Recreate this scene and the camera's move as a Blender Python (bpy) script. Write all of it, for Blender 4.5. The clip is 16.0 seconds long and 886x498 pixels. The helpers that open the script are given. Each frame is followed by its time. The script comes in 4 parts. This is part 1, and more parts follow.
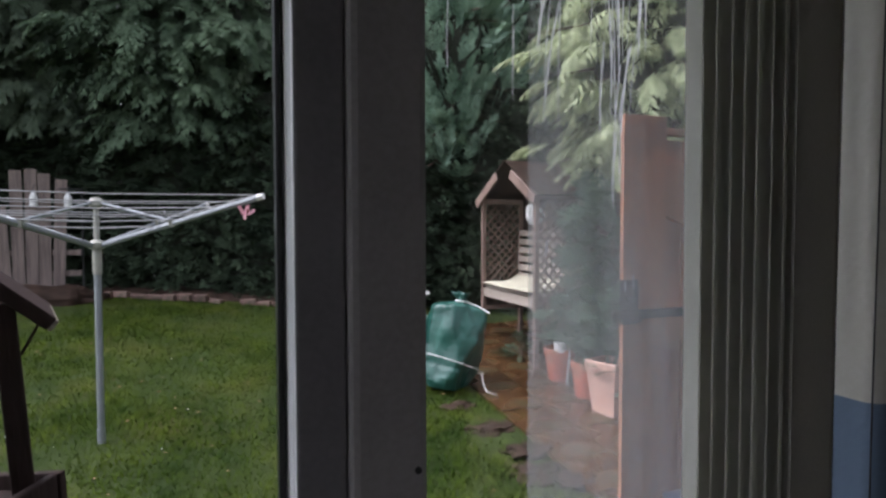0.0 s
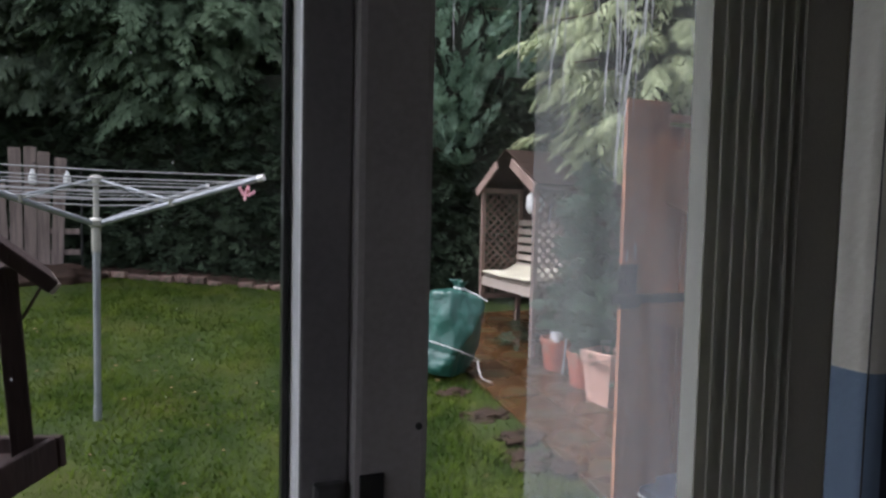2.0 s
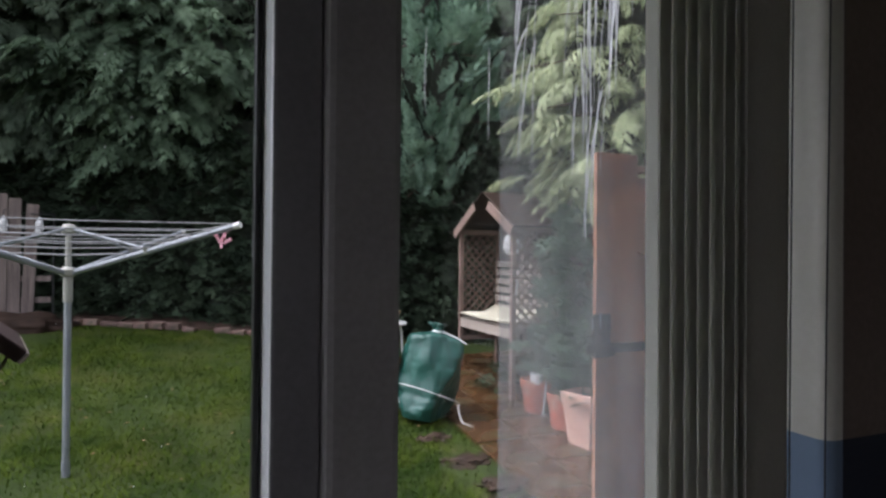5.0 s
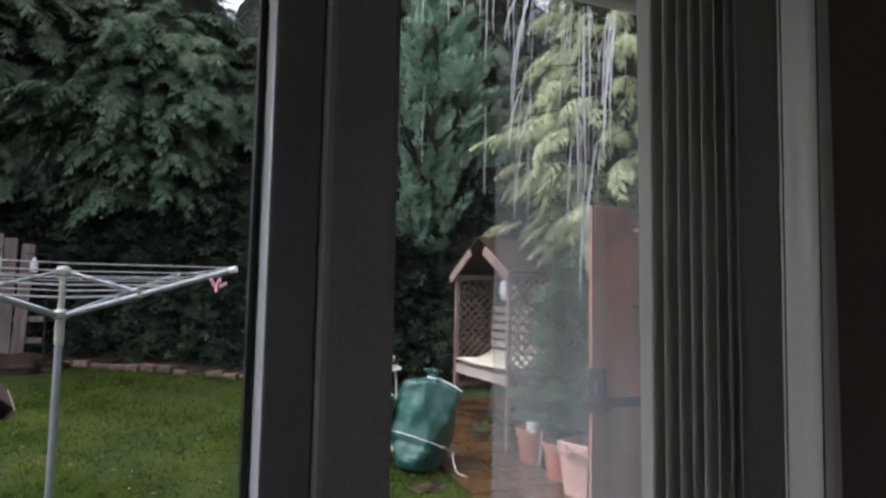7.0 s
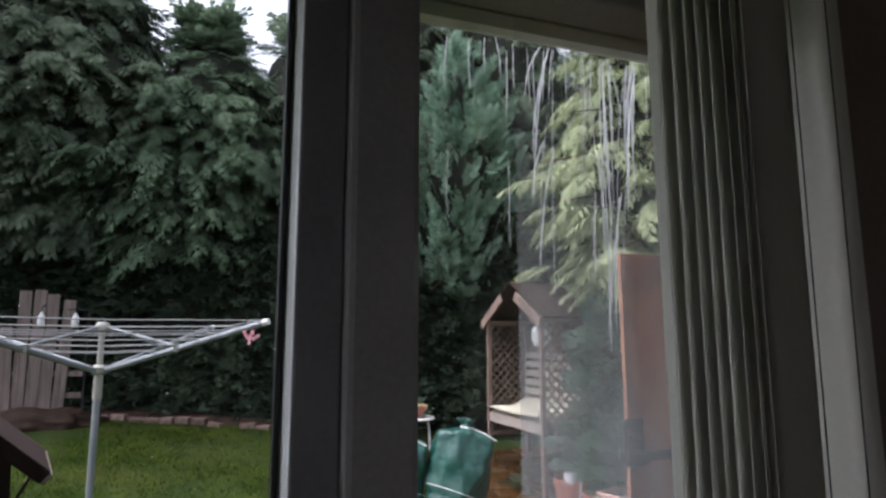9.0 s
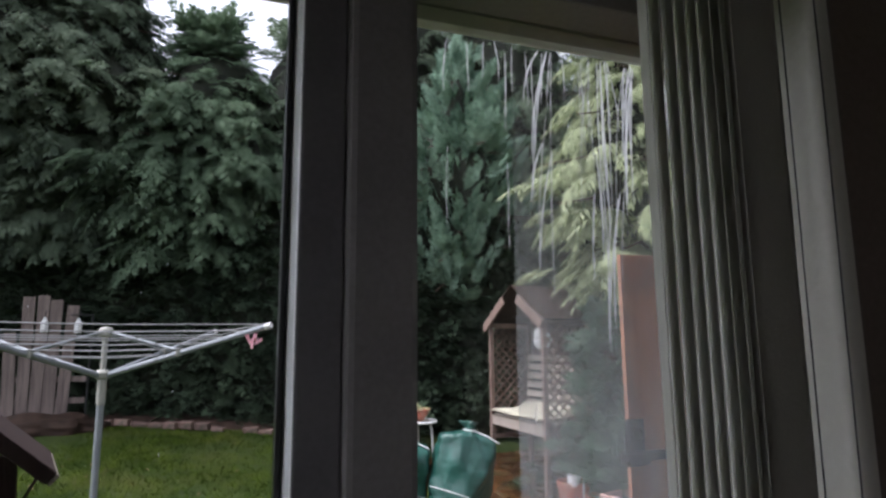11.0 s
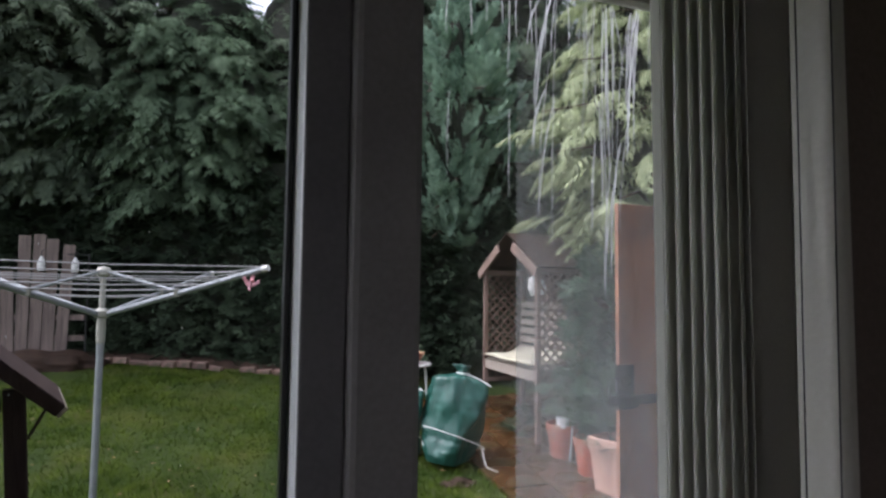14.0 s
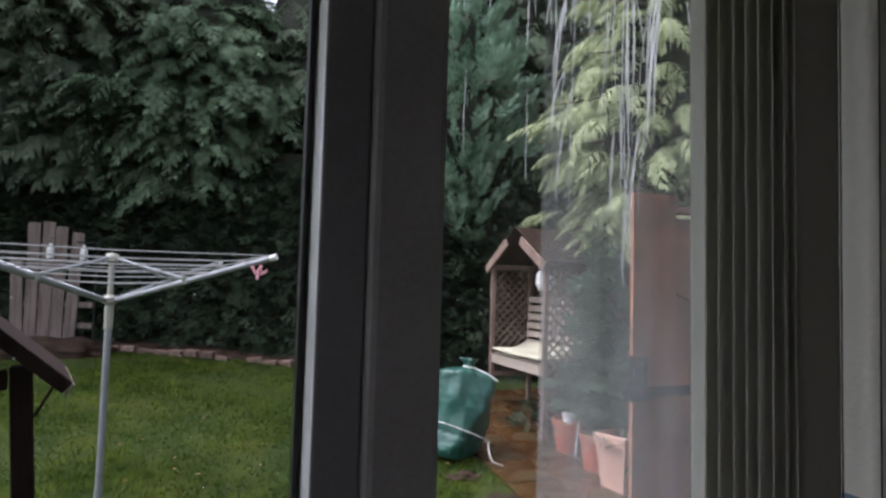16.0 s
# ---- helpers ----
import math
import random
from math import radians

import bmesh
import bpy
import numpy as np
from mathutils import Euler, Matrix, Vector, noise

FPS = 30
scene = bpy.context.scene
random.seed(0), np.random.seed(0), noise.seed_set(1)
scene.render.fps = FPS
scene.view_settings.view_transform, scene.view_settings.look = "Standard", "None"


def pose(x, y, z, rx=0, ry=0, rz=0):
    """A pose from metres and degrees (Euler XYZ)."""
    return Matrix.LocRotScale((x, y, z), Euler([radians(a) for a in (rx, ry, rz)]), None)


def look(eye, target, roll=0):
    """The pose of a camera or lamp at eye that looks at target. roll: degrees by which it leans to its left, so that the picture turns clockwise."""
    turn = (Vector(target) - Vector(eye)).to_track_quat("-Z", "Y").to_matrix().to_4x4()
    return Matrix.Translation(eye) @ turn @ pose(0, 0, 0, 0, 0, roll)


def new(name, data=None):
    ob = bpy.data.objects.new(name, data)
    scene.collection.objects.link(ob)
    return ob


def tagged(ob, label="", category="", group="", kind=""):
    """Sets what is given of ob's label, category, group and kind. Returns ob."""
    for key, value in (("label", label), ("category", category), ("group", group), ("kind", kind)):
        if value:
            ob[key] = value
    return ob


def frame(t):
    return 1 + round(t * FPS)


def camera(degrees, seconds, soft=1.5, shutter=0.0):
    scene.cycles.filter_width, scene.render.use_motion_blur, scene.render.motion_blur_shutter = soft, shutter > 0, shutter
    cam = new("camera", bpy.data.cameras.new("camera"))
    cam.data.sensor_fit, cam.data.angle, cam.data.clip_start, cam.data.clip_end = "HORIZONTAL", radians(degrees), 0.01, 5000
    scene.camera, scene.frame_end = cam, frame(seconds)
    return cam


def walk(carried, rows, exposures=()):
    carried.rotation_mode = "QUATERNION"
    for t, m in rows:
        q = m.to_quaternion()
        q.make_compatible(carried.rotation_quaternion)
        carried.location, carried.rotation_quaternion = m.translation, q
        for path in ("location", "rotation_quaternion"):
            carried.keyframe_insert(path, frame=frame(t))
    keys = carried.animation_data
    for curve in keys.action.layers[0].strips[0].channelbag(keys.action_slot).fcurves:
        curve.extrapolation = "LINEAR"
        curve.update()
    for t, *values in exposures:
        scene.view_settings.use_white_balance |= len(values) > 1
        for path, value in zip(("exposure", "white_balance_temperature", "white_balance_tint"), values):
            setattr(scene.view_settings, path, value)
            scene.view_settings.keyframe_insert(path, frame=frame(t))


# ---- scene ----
cam = camera(71.4, 16.0, soft=2.5)
ROWS = [
    (0.0, 0.0000, 0.0009, 1.4996, -20.60, -2.23, 0.14),
    (0.5, 0.0049, 0.0007, 1.4951, -21.13, -2.42, 0.38),
    (1.0, 0.0060, 0.0024, 1.4827, -21.23, -2.58, -0.26),
    (1.5, 0.0029, -0.0039, 1.4662, -21.11, -3.57, -0.53),
    (2.0, -0.0070, -0.0019, 1.4719, -20.68, -3.16, -1.27),
    (2.5, -0.0041, -0.0011, 1.4853, -18.74, -0.86, -0.74),
    (3.0, 0.0085, -0.0123, 1.5133, -22.93, 0.48, -0.75),
    (3.5, 0.0164, -0.0191, 1.5138, -23.30, 0.29, -1.13),
    (4.0, 0.0076, -0.0193, 1.5092, -22.66, 0.24, -0.89),
    (4.2, -0.0039, -0.0240, 1.5115, -22.25, 0.29, -0.46),
    (6.5, -0.0013, -0.0104, 1.5103, -23.76, 1.07, -0.80),
    (7.0, -0.0026, -0.0221, 1.5377, -22.99, 4.42, -1.09),
    (7.5, 0.0038, -0.0426, 1.5598, -22.47, 7.09, -0.58),
    (8.0, 0.0095, -0.0459, 1.5645, -21.74, 7.34, -0.44),
    (8.5, 0.0017, -0.0320, 1.5591, -20.30, 8.28, -0.22),
    (11.0, 0.0004, -0.0462, 1.5498, -19.80, 8.91, 0.41),
    (11.5, 0.0052, -0.0410, 1.5459, -21.36, 3.09, -0.09),
    (12.0, 0.0048, -0.0236, 1.5399, -20.11, 1.47, -0.12),
    (12.5, 0.0047, -0.0282, 1.5467, -19.82, 2.55, -0.56),
    (13.0, -0.0036, -0.0397, 1.5466, -19.93, 2.32, -0.63),
    (13.5, -0.0110, -0.0528, 1.5457, -19.85, 3.47, -0.31),
    (14.0, -0.0096, -0.0527, 1.5473, -20.31, 3.94, -0.61),
    (14.5, -0.0087, -0.0559, 1.5520, -20.61, 4.53, -0.40),
    (15.0, -0.0181, -0.0458, 1.5752, -19.81, 8.08, -0.86),
    (15.5, -0.0252, -0.0180, 1.5277, -19.60, 4.48, -1.92),
    (16.0, -0.0144, -0.0207, 1.5237, -19.75, 3.50, -1.56),
]
EXPOSURE = 1.45
walk(cam, [(t, pose(x, y, z, 90 + pitch, roll, yaw)) for t, x, y, z, yaw, pitch, roll in ROWS],
     exposures=[(0.0, EXPOSURE, 6030, 23), (16.0, EXPOSURE, 6030, 23)])

# ---- daylight: a grey, wet evening sky ----
world = bpy.data.worlds.new("overcast_sky")
scene.world = world
world.use_nodes = True
wn, wl = world.node_tree.nodes, world.node_tree.links
sky = wn.new("ShaderNodeTexSky")
sky.sky_type, sky.sun_disc = "NISHITA", False
sky.sun_elevation, sky.sun_rotation = radians(59), radians(286)
sky.air_density, sky.dust_density = 1.0, 4.0
grey = wn.new("ShaderNodeHueSaturation")
grey.inputs["Saturation"].default_value = 0.22
wl.new(sky.outputs[0], grey.inputs["Color"])
wl.new(grey.outputs[0], wn["Background"].inputs[0])
wn["Background"].inputs[1].default_value = 0.15
sun = new("sun", bpy.data.lights.new("sun", "SUN"))
sun.data.energy, sun.data.angle, sun.data.color = 0.8, radians(50), (1.0, 0.98, 0.95)
sun.matrix_world = look((-5.2, 1.5, 9), (0, 0, 0))


# ---- materials ----
def mat(name, a, b, scale=8.0, rough=0.6, bump=0.1, fine=60.0, metal=0.0, per=0.0, stain=None, stain_scale=1.5, rough_var=0.1,
        coat=0.0, stretch=(1, 1, 1), spec=0.5, trans=0.0):
    """Two colours mixed by coarse and fine noise, with relief; per: lightness by object; stain: a third colour in blotches."""
    m = bpy.data.materials.new(name)
    m.use_nodes = True
    n, l = m.node_tree.nodes, m.node_tree.links
    p = n["Principled BSDF"]
    tc = n.new("ShaderNodeTexCoord")
    mp = n.new("ShaderNodeMapping")
    mp.inputs["Scale"].default_value = stretch
    l.new(tc.outputs["Object"], mp.inputs[0])
    big, small = n.new("ShaderNodeTexNoise"), n.new("ShaderNodeTexNoise")
    big.inputs["Scale"].default_value, big.inputs["Detail"].default_value = scale, 5
    small.inputs["Scale"].default_value, small.inputs["Detail"].default_value = fine, 4
    l.new(mp.outputs[0], big.inputs["Vector"]), l.new(mp.outputs[0], small.inputs["Vector"])
    mixf = n.new("ShaderNodeMath")
    mixf.operation = "ADD"
    half = n.new("ShaderNodeMath")
    half.operation = "MULTIPLY_ADD"
    half.inputs[1].default_value, half.inputs[2].default_value = 0.7, -0.35
    l.new(small.outputs[0], half.inputs[0])
    l.new(big.outputs[0], mixf.inputs[0]), l.new(half.outputs[0], mixf.inputs[1])
    ramp = n.new("ShaderNodeValToRGB")
    ramp.color_ramp.elements[0].position, ramp.color_ramp.elements[1].position = 0.3, 0.7
    ramp.color_ramp.elements[0].color, ramp.color_ramp.elements[1].color = (*a, 1), (*b, 1)
    l.new(mixf.outputs[0], ramp.inputs[0])
    col = ramp.outputs[0]
    if stain:
        st = n.new("ShaderNodeTexNoise")
        st.inputs["Scale"].default_value, st.inputs["Detail"].default_value = stain_scale, 6
        l.new(tc.outputs["Object"], st.inputs["Vector"])
        sr = n.new("ShaderNodeMapRange")
        sr.inputs[1].default_value, sr.inputs[2].default_value = 0.5, 0.68
        l.new(st.outputs[0], sr.inputs[0])
        mx = n.new("ShaderNodeMix")
        mx.data_type = "RGBA"
        l.new(sr.outputs[0], mx.inputs[0]), l.new(col, mx.inputs[6])
        mx.inputs[7].default_value = (*stain, 1)
        col = mx.outputs[2]
    if per:
        oi = n.new("ShaderNodeObjectInfo")
        geo = n.new("ShaderNodeNewGeometry")
        add = n.new("ShaderNodeMath")
        add.operation = "ADD"
        l.new(oi.outputs["Random"], add.inputs[0]), l.new(geo.outputs["Random Per Island"], add.inputs[1])
        hv = n.new("ShaderNodeHueSaturation")
        vr = n.new("ShaderNodeMapRange")
        vr.inputs[1].default_value, vr.inputs[2].default_value = 0, 2
        vr.inputs[3].default_value, vr.inputs[4].default_value = 1 - per, 1 + per
        l.new(add.outputs[0], vr.inputs[0]), l.new(vr.outputs[0], hv.inputs["Value"])
        l.new(col, hv.inputs["Color"])
        col = hv.outputs[0]
    l.new(col, p.inputs["Base Color"])
    rr = n.new("ShaderNodeMapRange")
    rr.inputs[3].default_value, rr.inputs[4].default_value = max(rough - rough_var, 0.02), min(rough + rough_var, 1)
    l.new(big.outputs[0], rr.inputs[0]), l.new(rr.outputs[0], p.inputs["Roughness"])
    p.inputs["Metallic"].default_value = metal
    p.inputs["Coat Weight"].default_value = coat
    p.inputs["Specular IOR Level"].default_value = spec
    if bump:
        bp = n.new("ShaderNodeBump")
        bp.inputs["Strength"].default_value, bp.inputs["Distance"].default_value = bump, 0.01
        l.new(mixf.outputs[0], bp.inputs["Height"]), l.new(bp.outputs[0], p.inputs["Normal"])
    if trans:
        tl = n.new("ShaderNodeBsdfTranslucent")
        l.new(col, tl.inputs[0])
        ms = n.new("ShaderNodeMixShader")
        ms.inputs[0].default_value = trans
        l.new(p.outputs[0], ms.inputs[1]), l.new(tl.outputs[0], ms.inputs[2])
        l.new(ms.outputs[0], n["Material Output"].inputs[0])
    return m


def glass_mat():
    m = bpy.data.materials.new("clear_glass")
    m.use_nodes = True
    n, l = m.node_tree.nodes, m.node_tree.links
    n.remove(n["Principled BSDF"])
    lw, pw, fr, tr, gl, mx = (n.new("ShaderNode" + k) for k in ("LayerWeight", "Math", "Math", "BsdfTransparent", "BsdfGlossy", "MixShader"))
    pw.operation, pw.inputs[1].default_value = "POWER", 4.5
    fr.operation, fr.inputs[1].default_value, fr.inputs[2].default_value = "MULTIPLY_ADD", 0.9, 0.03
    l.new(lw.outputs["Facing"], pw.inputs[0]), l.new(pw.outputs[0], fr.inputs[0])
    tr.inputs[0].default_value = (0.95, 0.97, 0.96, 1)
    gl.inputs["Roughness"].default_value = 0.02
    l.new(fr.outputs[0], mx.inputs[0]), l.new(tr.outputs[0], mx.inputs[1]), l.new(gl.outputs[0], mx.inputs[2])
    l.new(mx.outputs[0], n["Material Output"].inputs[0])
    return m


def film_mat(name, amount, colour, scale, stretch, low, high):
    """A thin film on glass: clear in places, milky in others."""
    m = bpy.data.materials.new(name)
    m.use_nodes = True
    n, l = m.node_tree.nodes, m.node_tree.links
    n.remove(n["Principled BSDF"])
    tc, mp, ns, mr = (n.new("ShaderNode" + k) for k in ("TexCoord", "Mapping", "TexNoise", "MapRange"))
    mp.inputs["Scale"].default_value = stretch
    ns.inputs["Scale"].default_value, ns.inputs["Detail"].default_value = scale, 4
    mr.inputs[1].default_value, mr.inputs[2].default_value = low, high
    mr.inputs[3].default_value, mr.inputs[4].default_value = amount * 0.5, amount * 1.02
    tr, df, tl, a, b = (n.new("ShaderNode" + k) for k in ("BsdfTransparent", "BsdfDiffuse", "BsdfTranslucent", "MixShader", "MixShader"))
    df.inputs[0].default_value = tl.inputs[0].default_value = (*colour, 1)
    a.inputs[0].default_value = 0.75
    l.new(tc.outputs["Object"], mp.inputs[0]), l.new(mp.outputs[0], ns.inputs["Vector"]), l.new(ns.outputs[0], mr.inputs[0])
    l.new(df.outputs[0], a.inputs[1]), l.new(tl.outputs[0], a.inputs[2])
    sep, fade, mul = (n.new("ShaderNode" + k) for k in ("SeparateXYZ", "MapRange", "Math"))
    fade.inputs[1].default_value, fade.inputs[2].default_value = 1.45, 1.88
    fade.inputs[3].default_value, fade.inputs[4].default_value = 1.0, 0.2
    mul.operation = "MULTIPLY"
    l.new(tc.outputs["Object"], sep.inputs[0]), l.new(sep.outputs[2], fade.inputs[0])
    l.new(mr.outputs[0], mul.inputs[0]), l.new(fade.outputs[0], mul.inputs[1])
    l.new(mul.outputs[0], b.inputs[0]), l.new(tr.outputs[0], b.inputs[1]), l.new(a.outputs[0], b.inputs[2])
    l.new(b.outputs[0], n["Material Output"].inputs[0])
    return m


def water_mat():
    """Running water: clear, glossy, with the sky seen through it put in as translucent white."""
    m = bpy.data.materials.new("running_water")
    m.use_nodes = True
    n, l = m.node_tree.nodes, m.node_tree.links
    n.remove(n["Principled BSDF"])
    tr, gl, df, a, b = (n.new("ShaderNode" + k) for k in ("BsdfTransparent", "BsdfGlossy", "BsdfTranslucent", "MixShader", "MixShader"))
    gl.inputs["Roughness"].default_value = 0.25
    df.inputs[0].default_value = (0.97, 0.98, 1, 1)
    a.inputs[0].default_value, b.inputs[0].default_value = 0.85, 0.7
    l.new(gl.outputs[0], a.inputs[1]), l.new(df.outputs[0], a.inputs[2])
    l.new(tr.outputs[0], b.inputs[1]), l.new(a.outputs[0], b.inputs[2])
    l.new(b.outputs[0], n["Material Output"].inputs[0])
    return m


def wall_mat(name, low, high, blue):
    """One paint above, blue paint below a line at 1.327 m."""
    m = mat(name, low, high, 3, 0.7, 0.15, 120)
    n, l = m.node_tree.nodes, m.node_tree.links
    p = n["Principled BSDF"]
    cream = p.inputs["Base Color"].links[0].from_socket
    geo, sep, gt, mx = (n.new("ShaderNode" + k) for k in ("NewGeometry", "SeparateXYZ", "Math", "Mix"))
    gt.operation, gt.inputs[1].default_value = "GREATER_THAN", 1.327
    mx.data_type = "RGBA"
    mx.inputs[6].default_value = (*blue, 1)
    l.new(geo.outputs["Position"], sep.inputs[0]), l.new(sep.outputs[2], gt.inputs[0])
    l.new(gt.outputs[0], mx.inputs[0]), l.new(cream, mx.inputs[7]), l.new(mx.outputs[2], p.inputs["Base Color"])
    return m


UPVC = mat("grey_upvc", (0.215, 0.197, 0.194), (0.27, 0.247, 0.243), 6, 0.35, 0.03, 150, rough_var=0.08)
DARK_UPVC = mat("dark_grey_upvc", (0.15, 0.142, 0.142), (0.19, 0.18, 0.18), 6, 0.4, 0.03, 150, rough_var=0.08)
# Bead whitened against the greyed frame: daylight gleam put into the colour.
BEAD = mat("gleam_white_glazing_bead", (0.86, 0.86, 0.87), (0.92, 0.92, 0.92), 6, 0.18, 0.03, 150)
GASKET = mat("black_rubber", (0.008, 0.008, 0.008), (0.015, 0.015, 0.015), 10, 0.5, 0.05)
GLASS = glass_mat()
FOG = film_mat("fogged_film", 0.275, (0.93, 0.93, 0.95), 12, (2.2, 1, 0.25), 0.3, 0.7)
WATER = water_mat()
# WALL: the reveal's cream and blue, darkened in colour to look unlit.
WALL = wall_mat("shade_darkened_wall_paint", (0.2, 0.155, 0.125), (0.26, 0.205, 0.17), (0.03, 0.036, 0.055))
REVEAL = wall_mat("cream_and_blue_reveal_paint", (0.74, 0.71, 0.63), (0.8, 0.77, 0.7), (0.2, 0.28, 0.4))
PLASTER = mat("room_wall_paint", (0.2, 0.17, 0.15), (0.26, 0.22, 0.2), 3, 0.8, 0.1, 120)
CARPET = mat("brown_carpet", (0.06, 0.05, 0.042), (0.1, 0.085, 0.07), 14, 0.95, 0.5, 300)
BLIND = mat("grey_green_blind_fabric", (0.8, 0.785, 0.72), (0.86, 0.845, 0.78), 5, 0.8, 0.15, 260, trans=0.22)
CORD = mat("dark_cord", (0.03, 0.03, 0.03), (0.06, 0.055, 0.05), 30, 0.7, 0.1)
METAL = mat("dull_handle_metal", (0.2, 0.2, 0.2), (0.28, 0.28, 0.28), 12, 0.35, 0.04, metal=0.9)
SOIL = mat("wet_soil", (0.022, 0.014, 0.01), (0.058, 0.036, 0.026), 9, 0.75, 0.8, 70, spec=0.15)
TURF = mat("wet_lawn_turf", (0.021, 0.036, 0.009), (0.047, 0.064, 0.019), 2.5, 0.75, 0.8, 60, stain=(0.055, 0.06, 0.014), stain_scale=1.3, spec=0.1)
BLADE = mat("grass_blade", (0.025, 0.052, 0.007), (0.093, 0.131, 0.018), 2.6, 0.8, 0, 6, per=0.3, trans=0.25, spec=0.05)
BRIGHT_CONIFER = mat("light_green_conifer_foliage", (0.085, 0.132, 0.082), (0.225, 0.315, 0.2), 0.7, 0.8, 0, 5, per=0.4, trans=0.4, spec=0.12)
CONIFER = mat("conifer_foliage", (0.092, 0.127, 0.09), (0.225, 0.285, 0.192), 0.7, 0.8, 0, 5, per=0.4, trans=0.42, spec=0.12)
BLUE_CONIFER = mat("blue_green_foliage", (0.085, 0.15, 0.105), (0.36, 0.51, 0.385), 2.6, 0.75, 0, 6, per=0.4, trans=0.12, spec=0.15)
GOLD_CONIFER = mat("golden_foliage", (0.34, 0.4, 0.22), (0.62, 0.68, 0.43), 1.2, 0.75, 0, 6, per=0.35, trans=0.35, spec=0.15)
IVY = mat("dark_hedge_foliage", (0.042, 0.068, 0.042), (0.096, 0.137, 0.082), 1.2, 0.7, 0, 6, per=0.5, trans=0.15, spec=0.15)
SHRUB = mat("grey_green_shrub_foliage", (0.06, 0.11, 0.07), (0.12, 0.18, 0.12), 2, 0.6, 0, 8, per=0.4, trans=0.2)
# Inner twigs near black: the shade between sprays is in the colour.
INNER = mat("shade_dark_twig_core", (0.008, 0.011, 0.006), (0.018, 0.022, 0.011), 6, 0.95, 0.9, 30)
BARK = mat("conifer_bark", (0.06, 0.04, 0.03), (0.13, 0.09, 0.065), 10, 0.9, 0.8, 50, stretch=(1, 1, 0.2))
OLD_WOOD = mat("weathered_fence_wood", (0.085, 0.064, 0.056), (0.2, 0.155, 0.135), 4, 0.85, 0.4, 60, per=0.3, stretch=(6, 6, 0.5))
ARBOUR = mat("weathered_arbour_wood", (0.16, 0.104, 0.083), (0.28, 0.194, 0.16), 4, 0.65, 0.3, 60, per=0.2, stretch=(3, 3, 0.6))
LATTICE = mat("weathered_lattice_wood", (0.1, 0.06, 0.045), (0.19, 0.12, 0.09), 4, 0.7, 0.3, 60, per=0.3)
PALE_WOOD = mat("bleached_seat_wood", (0.32, 0.265, 0.22), (0.43, 0.37, 0.315), 5, 0.6, 0.3, 60, per=0.15)
RED_WOOD = mat("red_brown_stained_wood", (0.42, 0.18, 0.1), (0.58, 0.28, 0.165), 4, 0.45, 0.3, 50, per=0.12, stretch=(5, 5, 0.4), stain=(0.28, 0.15, 0.11), stain_scale=4)
DARK_WOOD = mat("dark_stained_wood", (0.027, 0.017, 0.015), (0.058, 0.036, 0.032), 5, 0.75, 0.4, 50, per=0.25, spec=0.2, stretch=(4, 4, 0.6))
# Roof wood darkened so the gloom at the arbour apex is in its colour.
SHADE_ROOF = mat("shade_dark_roof_wood", (0.026, 0.017, 0.013), (0.055, 0.037, 0.029), 6, 0.95, 0.5, 50, spec=0.05)
BLACK_IRON = mat("black_iron", (0.015, 0.015, 0.016), (0.03, 0.03, 0.03), 14, 0.45, 0.2, metal=0.4)
ALU = mat("grey_aluminium_tube", (0.22, 0.24, 0.255), (0.3, 0.32, 0.335), 8, 0.4, 0.05, metal=0.35)
CREAM_PLASTIC = mat("aged_cream_plastic", (0.28, 0.28, 0.24), (0.36, 0.36, 0.31), 8, 0.5, 0.05)
LINE = mat("white_washing_line", (0.27, 0.27, 0.27), (0.34, 0.34, 0.34), 20, 0.5, 0)
PINK = mat("pink_plastic", (0.75, 0.33, 0.4), (0.85, 0.45, 0.5), 20, 0.4, 0.02)
SACK = mat("green_woven_sack", (0.01, 0.058, 0.044), (0.022, 0.1, 0.078), 7, 0.36, 0.8, 26, spec=0.6)
WHITE_CORD = mat("white_rope", (0.65, 0.65, 0.62), (0.78, 0.78, 0.75), 60, 0.8, 0.3)
TERRACOTTA = mat("terracotta", (0.4, 0.1, 0.055), (0.52, 0.15, 0.09), 8, 0.7, 0.2, 90, stain=(0.42, 0.25, 0.18), stain_scale=6)
PALE_CLAY = mat("pale_pink_clay", (0.55, 0.32, 0.24), (0.66, 0.42, 0.33), 8, 0.7, 0.2, 90)
CUSHION = mat("cream_seat_cushion", (0.4, 0.37, 0.27), (0.52, 0.49, 0.38), 6, 0.85, 0.2, 120)
WHITE = mat("dirty_white_plastic", (0.6, 0.6, 0.58), (0.75, 0.75, 0.73), 8, 0.5, 0.05)
TUB_WHITE = mat("white_plastic_tub", (0.78, 0.78, 0.77), (0.84, 0.84, 0.83), 8, 0.4, 0.03)
PAVING = mat("wet_brown_paving", (0.034, 0.015, 0.005), (0.095, 0.043, 0.014), 3, 0.27, 0.35, 30, per=0.45, stain=(0.04, 0.036, 0.016), stain_scale=3, rough_var=0.14)
BRICK = mat("garden_brick", (0.11, 0.065, 0.052), (0.24, 0.155, 0.125), 9, 0.8, 0.6, 70, per=0.6, stain=(0.06, 0.055, 0.035), stain_scale=7)
# Soffit greyed, edge strip white: how daylight falls is in the colour.
SHADED_SOFFIT = mat("shade_grey_soffit_board", (0.52, 0.5, 0.48), (0.62, 0.6, 0.58), 3, 0.6, 0.05, 80, stain=(0.26, 0.25, 0.23), stain_scale=5)
